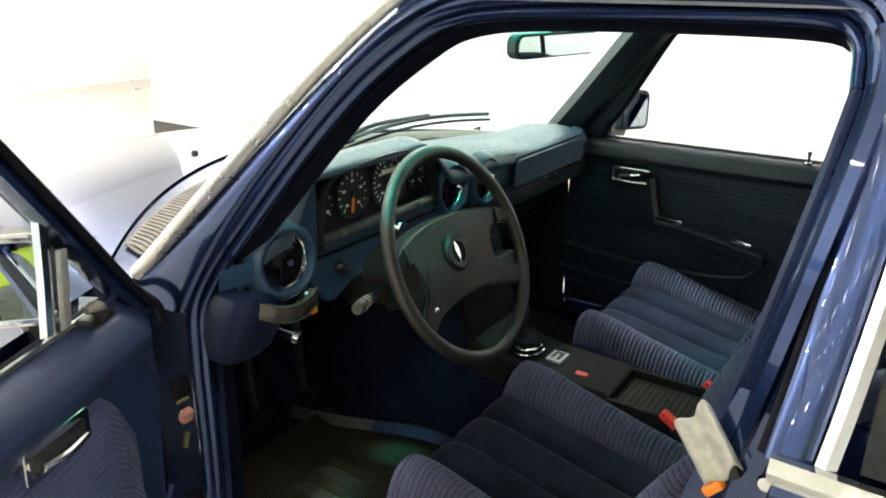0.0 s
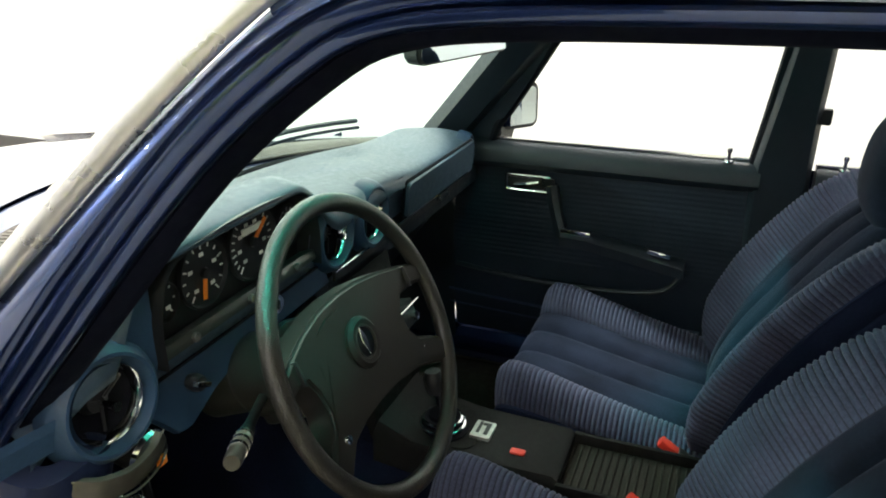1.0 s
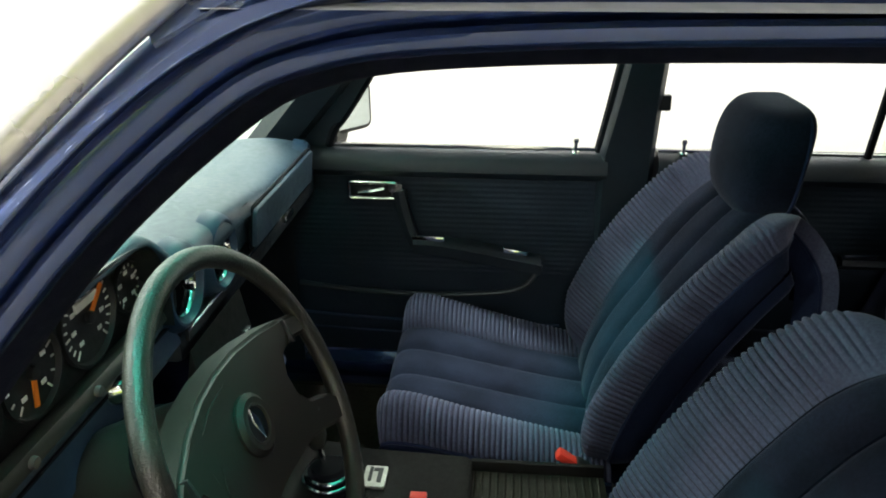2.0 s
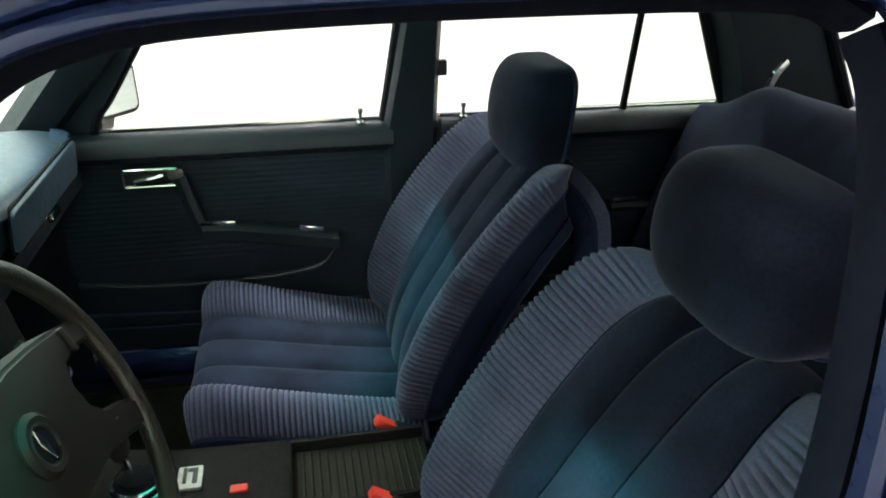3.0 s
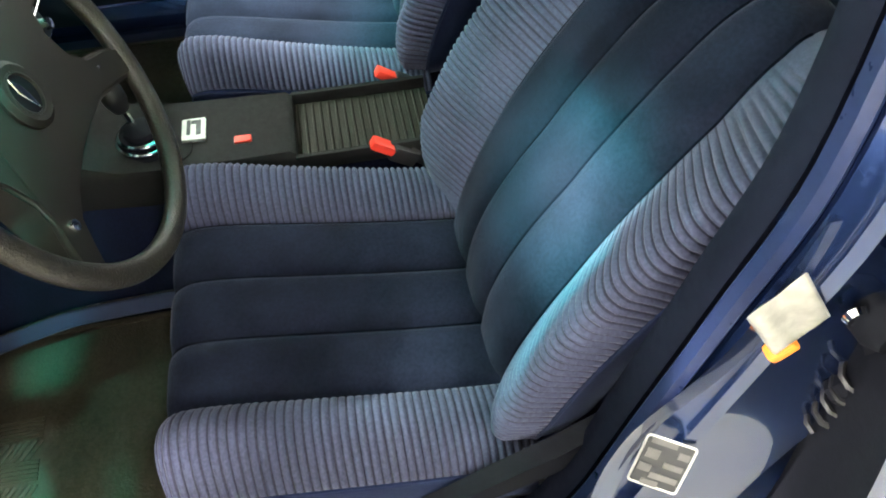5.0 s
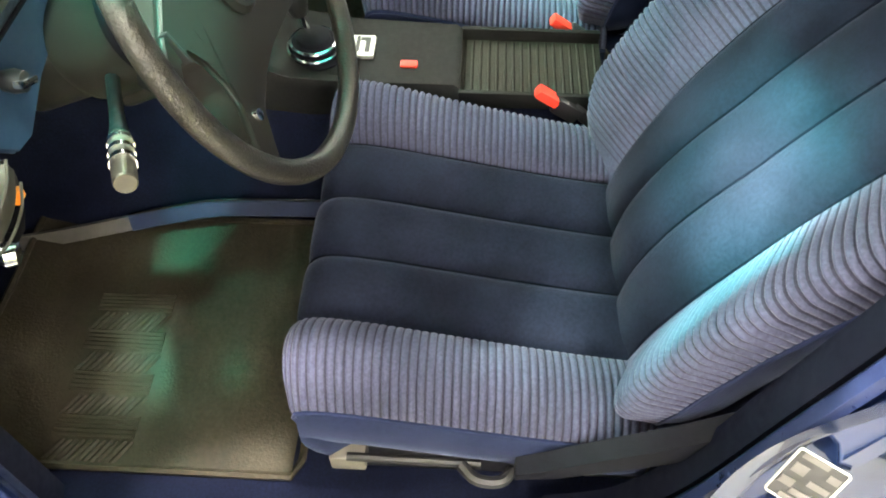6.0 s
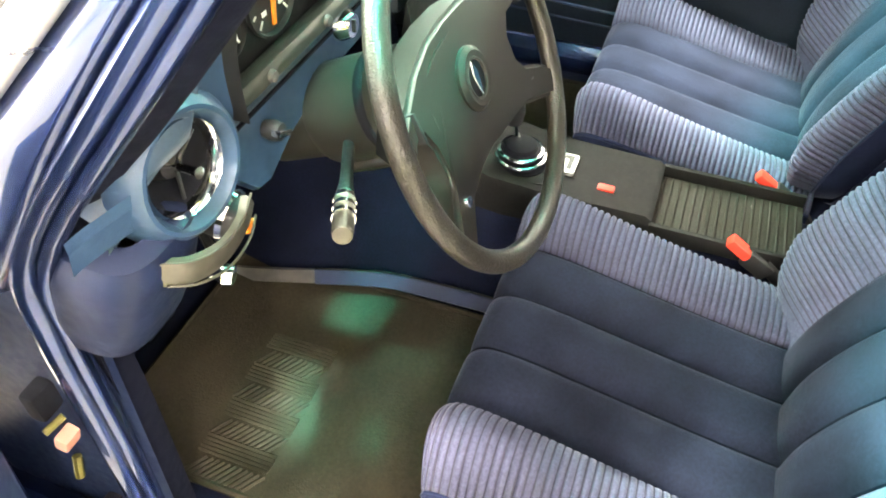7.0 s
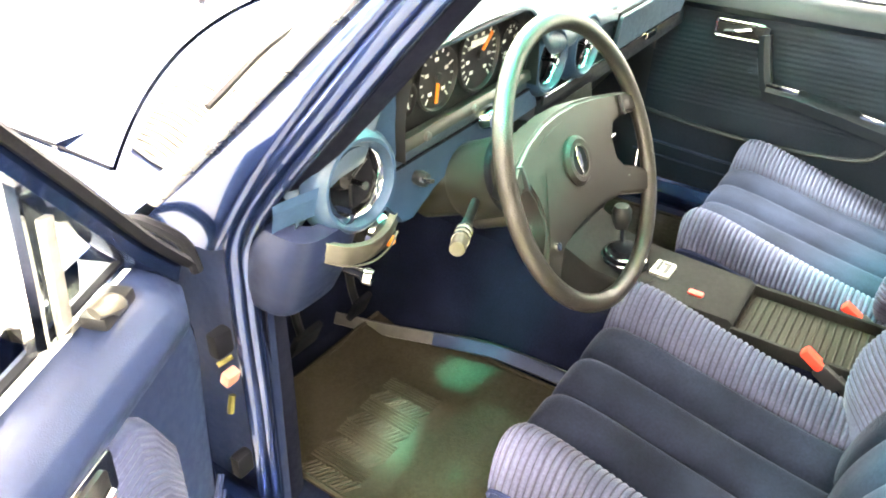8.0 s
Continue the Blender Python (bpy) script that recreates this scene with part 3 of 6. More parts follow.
# trim strip along the foot of the tunnel, grey at the front and blue with a bright edge behind
strip = [(-0.265, 0.57, 0.34), (-0.235, 0.46, 0.34), (-0.205, 0.345, 0.348), (-0.188, 0.26, 0.358), (-0.176, 0.19, 0.362), (-0.168, 0.05, 0.360), (-0.165, -0.15, 0.358)]
part("carpet_trim", sweep([(-0.014, 0), (-0.012, 0.007), (0.012, 0.007), (0.014, 0)], strip[:3], (-0.8, 0.2, 0.45), n=12), TRIM_GREY, car, "grey metal carpet trim")
part("carpet_trim", sweep([(-0.016, 0), (-0.013, 0.006), (0.012, 0.006), (0.016, 0)], strip[2:], (-0.8, 0.2, 0.45), n=20), VINYL, car, "blue vinyl carpet trim")
part("carpet_trim_edge", tube(np.array(strip[2:]) + np.array([0.004, 0, 0.017]), 0.0022, 6, n=24), CHROME, car, "bright trim edge")

# front end: bonnet, wing, cowl grille, wipers
def bonnet_at(u, v):
    x = -0.735 + 1.47 * u
    y0 = 0.511 + 0.360 * (1 - (x / 0.735) ** 2)
    y = y0 + v * (1.85 - y0)
    return Vector((x, y, 0.925 + 0.045 * (1 - (x / 0.735) ** 2) - 0.135 * v ** 1.7))


bonnet = part("bonnet", grid(bonnet_at, 41, 25), PAINT, car, "navy bonnet mirroring the white room")


def cowl_at(u, v):
    x = -0.735 + 1.47 * u
    a = screen_low(u) + Vector((0, 0.012, -0.012))
    b = bonnet_at(u, 0) + Vector((0, -0.004, -0.006))
    return Vector(a).lerp(b, v) + Vector((0, 0, -0.004 * math.sin(math.pi * v)))


cowl = part("cowl_panel", grid(cowl_at, 41, 7), PAINT, car, "painted panel below the windscreen")
for side in (0, 1):
    def vent_span(f):
        """The near and the far edge of the air intake at a share of its length."""
        u = 0.040 + 0.39 * f
        return (1 - u if side else u), 0.20 + 0.16 * f, 0.86 - 0.22 * f

    for k in range(44):
        u, v0, v1 = vent_span((k + 0.5) / 44)
        a, b = cowl_at(u, v0), cowl_at(u, v1)
        part("grille_slat", tube([a + Vector((0, 0, 0.006)), a.lerp(b, 0.5) + Vector((0, 0, 0.012)), b + Vector((0, 0, 0.006))], 0.0030, 6, n=5, flat=1.6), SLAT_REFLECTION, cowl, "" if k else "air intake slat, the room's reflection painted pale")

    def vent_bed(q, w):
        u, v0, v1 = vent_span(q)
        return cowl_at(u, v0 + (v1 - v0) * w) + Vector((0, 0, 0.003))

    part("grille_bed", grid(vent_bed, 30, 7), RUBBER, cowl)
    part("grille_rim", tube([vent_bed(q, w) + Vector((0, 0, 0.003)) for q, w in [(k / 20, 0) for k in range(21)] + [(1, 0.5)] + [(1 - k / 20, 1) for k in range(21)] + [(0, 0.5)]], 0.004, 6, closed=True), SLAT_REFLECTION, cowl, "air intake rim, the room's reflection painted pale")


def wing_at(sx):
    def f(u, v):
        y = 0.40 + 1.5 * u
        ang = v * math.pi * 0.5
        return Vector((sx * (0.738 + 0.125 * math.sin(ang)), y, 0.925 - 0.115 * u ** 1.7 - 0.10 * (1 - math.cos(ang)) - (0.55 * max(0, v - 0.75) * 4 if v > 0.75 else 0)))
    return f


for sx in (-1, 1):
    part("wing", grid(wing_at(sx), 15, 17), PAINT, car, "navy front wing")
part("nose", box((0, 1.88, 0.56), (1.66, 0.12, 0.42), 0.05), PAINT, car)
part("bonnet_gap", tube([bonnet_at(0, k / 10) + Vector((-0.002, 0, 0.0005)) for k in range(11)], 0.0020, 6), RUBBER, car)
for nx in (-0.20, 0.30):
    part("washer_jet", lathe([(0.0, 0.016), (0.008, 0.014), (0.011, 0.004), (0.012, -0.004)], Matrix.Translation(bonnet_at(0.5 + nx / 1.47, 0.10)) @ pose(0, 0, -0.006), 12), BLACK, car)
for wx0, wx1 in ((-0.10, 0.50), (-0.58, -0.06)):
    pts = []
    for k in range(9):
        x = wx0 + (wx1 - wx0) * k / 8
        u = (x + 0.77) / 1.54
        pts.append(screen_at(u, 0.05 + 0.05 * k / 8) + Vector((0, 0.010, 0.022 + 0.012 * math.sin(math.pi * k / 8))))
    w = part("wiper", tube(pts, 0.006, 6), BLACK, car, "black windscreen wiper")
    part("wiper_blade", tube([p + Vector((0, -0.006, -0.016)) for p in pts], 0.004, 6), RUBBER, w)
    part("wiper_arm", tube([pts[0] + Vector((-0.03, 0.03, -0.02)), pts[2] + Vector((0, 0.012, 0.010)), pts[5] + Vector((0, 0.006, 0.006))], 0.006, 6, n=10), BLACK, w)

# driver's hinge side of the front jamb
part("door_hinge", box((-0.760, 0.312, 0.735), (0.03, 0.02, 0.04), 0.006), RUBBER, car, "dark door hinge")
part("door_hinge", box((-0.760, 0.312, 0.50), (0.03, 0.02, 0.04), 0.006), RUBBER, car)
part("door_check", box((-0.770, 0.290, 0.692), (0.022, 0.016, 0.024), 0.004, (20, 0, 0)), PINK, car, "faded pink plastic check strap block")
part("check_bolt", tube([(-0.785, 0.292, 0.722), (-0.765, 0.284, 0.728)], 0.004, 8), BRASS, car, "yellow zinc bolt")
part("check_strap", tube([(-0.772, 0.290, 0.660), (-0.782, 0.287, 0.636)], 0.005, 8), BRASS, car, "yellow zinc strap")
part("wing_corner_seal", tube([(-0.80, 0.40, 0.915), (-0.795, 0.36, 0.92), (-0.78, 0.32, 0.90), (-0.775, 0.31, 0.86)], 0.008, 8, n=12), RUBBER, car)

# rear post of the opening: outer skin, chrome window frame, lower post, striker, plate
BP = [(-0.634, -0.672, 1.365), (-0.690, -0.667, 1.210), (-0.748, -0.655, 1.07), (-0.782, -0.645, 0.985)]
part("centre_post_skin", sweep([(-0.020, -0.015), (-0.020, 0.0), (-0.015, 0.004), (0.0, 0.006), (0.015, 0.004), (0.020, 0.0), (0.020, -0.015)], BP, (-1, 0, 0.4), n=30), PAINT, car, "painted centre post")
BF = [(x - 0.004, y - 0.032, z) for x, y, z in BP]
part("rear_window_trim", sweep([(-0.010, -0.012), (-0.009, 0.004), (0.0, 0.008), (0.009, 0.004), (0.010, -0.012)], BF, (-1, 0, 0.4), n=30), CHROME, car, "bright rear door window frame")
part("post_seal", tube([(x + 0.010, y + 0.0225, z) for x, y, z in BP], 0.005, 8, n=24), RUBBER, car)
part("rear_side_glass", grid(lambda u, v: Vector((-0.772 + 0.15 * v, -0.705 - 0.59 * u, 0.99 + 0.36 * v)), 3, 3), DARK_GLASS, car, "dark rear door glass")
part("belt_trim", sweep([(-0.014, 0), (-0.013, 0.010), (0.0, 0.016), (0.013, 0.010), (0.014, 0)], [(-0.788, -0.634, 0.983), (-0.80, -0.9, 0.985), (-0.80, -1.4, 0.975)], (-1, 0, 0.1), n=12), CHROME, car, "bright belt line trim")


def rear_door_at(u, v):
    z = 0.975 - 0.62 * v
    return Vector((-0.795 - 0.065 * math.sin(min(1, v * 1.5) * math.pi * 0.55), -0.638 - 0.87 * u, z))


part("rear_door_moulding", sweep([(-0.007, 0), (-0.006, 0.006), (0.006, 0.006), (0.007, 0)], [(-0.802, -0.638, 0.952), (-0.812, -0.9, 0.952), (-0.812, -1.4, 0.945)], (-1, 0, 0.1), n=12), CHROME, car, "thin bright moulding")
part("rear_door_skin", grid(rear_door_at, 7, 15), PAINT, car, "navy rear door skin")
# the black stands for shadow in the door gap as well as rubber
part("rear_door_edge", grid(lambda u, v: rear_door_at(0, v) + Vector((0.10 * u, -0.02 * u, 0)), 4, 15), RUBBER, car, "door edge coloured black for its rubber and the gap's shadow")


# the painted lower post inside the opening, wide at its foot
def post_at(u, v):
    z = 1.02 - 0.63 * v
    y0 = float(np.interp(z, [0.39, 0.45, 0.54, 0.657, 0.731, 0.80, 0.86, 0.95, 1.02], [-0.40, -0.44, -0.472, -0.490, -0.507, -0.525, -0.541, -0.563, -0.585]))
    return Vector((-0.724 - 0.030 * u ** 2 - 0.010 * math.sin(math.pi * v * 3) * (1 - u), y0 - 0.145 * u, z))


part("centre_post", grid(post_at, 9, 31), PAINT, car, "painted lower centre post")
# the bent striker plate: EV along its folds, WV across them, UP turned to the camera to fit its view
ST0, EV, WV = Vector((-0.752, -0.559, 1.012)), Vector((0, -0.040, -0.060)), Vector((0, 0.027, -0.043))
UP = (Vector((-0.232, 0.255, 0.40)).normalized() - 0.10 * EV.normalized()).normalized()
wave = curve_pts([(0.0, -0.010), (0.03, -0.001), (0.10, 0.002), (0.26, 0.0), (0.45, -0.007), (0.60, -0.004), (0.78, 0.004), (0.92, 0.005), (1.0, -0.002), (1.02, -0.012)], 30)


def claw(v):
    """One section of the bent striker: its wavy outer face and the same line set back by the sheet's thickness."""
    return [ST0 + EV * v + WV * a + UP * b for a, b in wave] + [ST0 + EV * v + WV * (0.5 + 0.93 * (a - 0.5)) + UP * (b - 0.003) for a, b in wave[::-1]]


striker = part("door_striker", loft([claw(v) for v in (0.0, 0.03, 0.5, 0.97, 1.0)]), WORN_METAL, car, "pale bent metal door striker")
part("striker_base", box(ST0 + EV * 0.45 + WV * 0.5 - UP * 0.036, (0.020, 0.036, 0.036), 0.006, (-30, 0, 0)), BLACK, striker, "black block behind the plate")
part("striker_wedge", box(ST0 + EV * 0.93 + WV * 0.86 - UP * 0.012, (0.014, 0.024, 0.012), 0.004, (-50, 0, 0)), ORANGE, striker, "orange plastic wedge")
part("striker_screw", lathe([(0, 0.006), (0.008, 0.005), (0.010, 0)], facing_left(-0.745, -0.628, 0.935), 12), CHROME, striker)
PLATE = Matrix.Translation((-0.745, -0.527, 0.728)) @ Vector((-0.82, 0.28, 0.50)).to_track_quat("Z", "Y").to_matrix().to_4x4() @ pose(0, 0, 0, 0, 0, -14)
label_plate = part("data_plate", plate(rounded(0.046, 0.052, 0.002), 0.003, PLATE, 0.0008), BLACK, car, "small printed data plate with pale bars")
part("plate_rim", tube([PLATE @ Vector((x, y, 0.003)) for x, y in rounded(0.046, 0.052, 0.003)], 0.0012, 5, closed=True), WORN_METAL, label_plate)
for bx, by, bw, bh in ((-0.006, 0.022, 0.024, 0.006), (0.015, 0.014, 0.010, 0.007), (-0.012, 0.008, 0.012, 0.010), (0.010, 0.000, 0.018, 0.006), (-0.014, -0.008, 0.012, 0.008), (0.006, -0.014, 0.026, 0.006), (-0.004, -0.023, 0.016, 0.007)):
    part("print_bar", box((bx, by, 0.0034), (bw, bh, 0.001), 0), TRIM_GREY, label_plate).matrix_basis = PLATE
part("latch_guide", lathe([(0.0, 0.022), (0.016, 0.020), (0.024, 0.008), (0.026, -0.02)], facing_left(-0.748, -0.655, 0.925), 18), RUBBER, car, "black rubber door buffer")
part("latch_arm", tube([(-0.752, -0.655, 0.91), (-0.758, -0.672, 0.865), (-0.752, -0.652, 0.825)], [0.012, 0.016, 0.012], 8, n=10), RUBBER, car, "black door check arm")
part("post_backing", box((-0.700, -0.672, 0.69), (0.03, 0.19, 0.62), 0.01), PAINT, car, "painted panel behind the centre post")
part("post_foot", box((-0.716, -0.60, 0.42), (0.05, 0.40, 0.10), 0.02), PAINT, car)
part("door_spring", tube([(-0.755 + 0.014 * math.cos(a * 0.7), -0.660 + 0.014 * math.sin(a * 0.7), 0.86 - 0.0022 * a) for a in range(40)], 0.003, 5), BLACK, car)

# inside mirror
rvm = part("inside_mirror", plate(rounded(0.250, 0.048, 0.018), 0.028, facing_back(-0.025, -0.019, 1.284, -2, -14) @ pose(0, 0, -0.028), 0.005), BLACK, car, "black framed inside mirror")
part("mirror_glass", plate(rounded(0.238, 0.040, 0.014), 0.002, facing_back(-0.025, -0.019, 1.284, -2, -14) @ pose(0, 0, 0.0005), 0), MIRROR, rvm, "mirror glass")
part("mirror_arm", tube([(-0.020, -0.004, 1.272), (-0.01, -0.01, 1.34), (0, -0.05, 1.405)], [0.012, 0.009, 0.014], 8, n=10), BLACK, rvm)

# passenger side mirror
PM = look((0.800, 0.150, 1.022), (0.800 - 0.60, 0.150 - 0.80, 1.040))
PM = PM @ pose(0, 0, 0, 0, 180, 0)
om = part("door_mirror", plate(rounded(0.195, 0.122, 0.022), 0.06, PM @ pose(0, 0, -0.062), 0.018, seg=3), BLACK, car, "black passenger door mirror")
part("mirror_glass", plate(rounded(0.173, 0.100, 0.014), 0.002, PM @ pose(0, 0, -0.001), 0), MIRROR, om, "mirror glass")
part("mirror_foot", tube([(0.84, 0.165, 0.955), (0.76, 0.18, 0.965), (0.72, 0.17, 0.97)], [0.03, 0.028, 0.035], 8, n=8, flat=0.6), BLACK, om)
part("pillar_filler", loft([[(0.705 - 0.28 * (z - 0.955), y0, z), (0.705 - 0.28 * (z - 0.955), y1, z), (0.730 - 0.28 * (z - 0.955), y1, z), (0.730 - 0.28 * (z - 0.955), y0, z)] for z, y0, y1 in ((0.955, 0.165, 0.32), (1.0, 0.147, 0.28), (1.06, 0.103, 0.22), (1.20, 0.010, 0.10), (1.35, -0.092, -0.03))]), DARK_VINYL, car, "dark corner panel")
part("mirror_triangle", plate([(0, 0), (0.13, 0), (0.10, 0.05), (0.02, 0.10)], 0.02, pose(0.705, 0.29, 0.955) @ Matrix(((0, 0, 1, 0), (-1, 0, 0, 0), (0, 1, 0, 0), (0, 0, 0, 1))), 0.004), BLACK, om)

# ---- front seats ----
RIB = 0.0102


def smooth(t):
    t = max(0.0, min(1.0, t))
    return t * t * (3 - 2 * t)


CUSH = curve_pts([(-0.044, -0.075), (-0.030, -0.050), (-0.024, -0.018), (-0.038, 0.004), (-0.065, 0.012), (-0.12, 0.006), (-0.20, -0.010), (-0.32, -0.034), (-0.43, -0.052), (-0.52, -0.060)], 200)
BOLST = curve_pts([(0.0, -0.008), (0.006, 0.006), (0.022, 0.018), (0.045, 0.027), (0.070, 0.027), (0.092, 0.016), (0.107, 0.001), (0.112, -0.009), (0.1125, -0.019)], 60)
BACK = curve_pts([(-0.432, 0.505), (-0.452, 0.59), (-0.490, 0.69), (-0.540, 0.79), (-0.592, 0.872), (-0.634, 0.928), (-0.672, 0.965), (-0.712, 0.982), (-0.758, 0.972), (-0.793, 0.938), (-0.812, 0.88), (-0.812, 0.77)], 330)
FRONT = 8 / 11   # share of the spine that makes the front face
HALF = [(FRONT * a, b) for a, b in [(0, 0.205), (0.03, 0.232), (0.08, 0.252), (0.15, 0.262), (0.45, 0.262), (0.60, 0.259), (0.70, 0.252), (0.78, 0.240), (0.84, 0.224), (0.90, 0.198), (0.95, 0.165), (1, 0.125)]] + [(0.80, 0.150), (0.88, 0.190), (1, 0.215)]
INNER = [(FRONT * a, b) for a, b in [(0, 0.145), (0.3, 0.150), (0.6, 0.142), (0.8, 0.122), (0.92, 0.105), (1, 0.09)]] + [(1, 0.09)]
LIFT = [(FRONT * a, b) for a, b in [(0, 0.012), (0.08, 0.040), (0.16, 0.056), (0.30, 0.056), (0.45, 0.046), (0.60, 0.036), (0.75, 0.024), (0.9, 0.010), (1, 0.0)]] + [(1, 0.0)]


def even(curve):
    """Where along a curve's own steps lies each share of its length."""
    d = np.concatenate([[0], np.cumsum(np.linalg.norm(np.diff(curve, axis=0), axis=1))])
    k = np.linspace(0, 1, len(curve))
    return lambda w: float(np.interp(w * d[-1], d, k)), lambda v: float(np.interp(v, k, d))


CUSH_V, CUSH_LEN = even(CUSH)
BACK_V, BACK_LEN = even(BACK)


def at(table, v):
    return float(np.interp(v, [a for a, _ in table], [b for _, b in table]))


def on(curve, v):
    f = max(0.0, min(1.0, v)) * (len(curve) - 1)
    i = min(int(f), len(curve) - 2)
    return curve[i] + (curve[i + 1] - curve[i]) * (f - i)


def cushion_base(v):
    y, z = on(CUSH, v)
    return y, 0.572 + z


def pinch(v):
    return 1 - 0.10 * (1 - smooth(v / 0.16))


def cushion_panel(k):
    def f(u, v):
        x = (-0.15 + 0.10 * (k + u)) * pinch(v)
        y, z = cushion_base(v)
        q = 2 * u - 1
        puff = 0.017 * (1 - q ** 4) - 0.010
        return Vector((x, y + 0.3 * puff * (v < 0.2), z + puff * (0.4 + 0.6 * smooth(v / 0.2))))
    return f


CROWN = [(0, 0.80), (0.12, 1.0), (0.25, 1.55), (0.38, 1.80), (0.52, 1.70), (0.68, 1.30), (0.85, 0.80), (1, 0.55)]


def cushion_bolster(sx):
    def f(u, v):
        a, h = on(BOLST, u)
        y, z = cushion_base(v)
        rib = 0.0046 * (abs(math.sin(math.pi * CUSH_LEN(v) / RIB)) - 0.6) * smooth((u - 0.06) / 0.08) * smooth((0.93 - u) / 0.05) * smooth((v - 0.05) / 0.03)
        k = pinch(v)
        y -= 0.055 * smooth((u - 0.25) / 0.75) ** 1.4 * (1 - smooth(v / 0.40))
        return Vector((sx * (0.15 + a) * k + sx * rib * u, y, z + h * (0.45 + 0.55 * smooth(v / 0.22)) * (at(CROWN, v) if h > 0 else 1.0) + rib * (1 - 0.5 * u)))
    return f


def spine(v):
    y, z = on(BACK, v)
    e = 0.004
    (y1, z1), (y0, z0) = on(BACK, min(1, v + e)), on(BACK, max(0, v - e))
    l = math.hypot(y1 - y0, z1 - z0)
    return y, z, (z1 - z0) / l, -(y1 - y0) / l


def back_panel(k):
    def f(u, v):
        w = at(INNER, v)
        x = w * (2 * (k + u) / 3 - 1)
        y, z, ny, nz = spine(v)
        q = 2 * u - 1
        puff = 0.014 * (1 - q ** 4) - 0.009 + 0.012 * math.sin(math.pi * min(1, v / FRONT / 0.35)) * (1 - (x / 0.16) ** 2)
        return Vector((x, y + ny * puff, z + nz * puff))
    return f


def back_bolster(sx):
    def f(u, v):
        wi, wo, lift = at(INNER, v), at(HALF, v), at(LIFT, v)
        y, z, ny, nz = spine(v)
        a = wi + (wo - wi) * math.sin(min(1.0, u / 0.75) * math.pi / 2) - 0.016 * max(0.0, (u - 0.86) / 0.14) ** 2
        if u < 0.75:
            h = -0.008 + (lift + 0.008) * math.sin(min(1, u / 0.5) * math.pi / 2) - 0.5 * lift * smooth((u - 0.5) / 0.25) * 0.6
        else:
            h = 0.7 * lift + (-0.066 - 0.7 * lift) * (u - 0.75) / 0.25
        rib = 0.0046 * (abs(math.sin(math.pi * BACK_LEN(v) / RIB)) - 0.6) * smooth((u - 0.05) / 0.08) * smooth((0.87 - u) / 0.05) * smooth((v - 0.05) / 0.04) * smooth((0.60 - v) / 0.04)
        h += rib * (1 - smooth((u - 0.5) / 0.25))
        return Vector((sx * (a + rib * smooth((u - 0.4) / 0.2)), y + ny * h, z + nz * h))
    return f


def back_shell(u, v):
    v *= 0.60
    wo = at(HALF, v)
    y, z, ny, nz = spine(v)
    lift = at(LIFT, v)
    a = math.pi * u
    d = -0.062 - 0.06 * math.sin(a) ** 0.6
    return Vector((wo * math.cos(a) * (1.0 if abs(math.cos(a)) < 0.999 else 1.0), y + ny * (d + 0.004), z + nz * d))


def headrest_at(u, v):
    th, ph = 2 * math.pi * u, math.pi * (v - 0.5)
    def sp(c, e):
        return math.copysign(abs(c) ** e, c)
    x = 0.139 * sp(math.cos(th), 0.46) * sp(math.cos(ph), 0.42)
    y = sp(math.sin(th), 0.55) * sp(math.cos(ph), 0.5)
    z = 0.099 * sp(math.sin(ph), 0.66)
    y *= 0.066 if y > 0 else 0.034
    y += 0.018 * (1 - (x / 0.155) ** 2) * (y > 0) - 0.10 * z - 0.012 * (z / 0.108) ** 2
    return Vector((x * (1 - 0.10 * (z / 0.108 < -0.2) * (-z / 0.108 - 0.2)), -0.726 + y, 1.060 + z))


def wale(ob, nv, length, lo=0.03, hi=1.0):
    """Corded cloth: pale cords, with the grooves' shade painted between them as darker faces."""
    ob.data.materials.append(RIB_SHADE)
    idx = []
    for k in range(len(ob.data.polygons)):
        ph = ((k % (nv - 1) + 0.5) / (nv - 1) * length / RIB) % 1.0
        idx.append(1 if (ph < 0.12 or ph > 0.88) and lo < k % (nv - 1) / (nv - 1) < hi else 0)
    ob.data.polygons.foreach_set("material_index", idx)


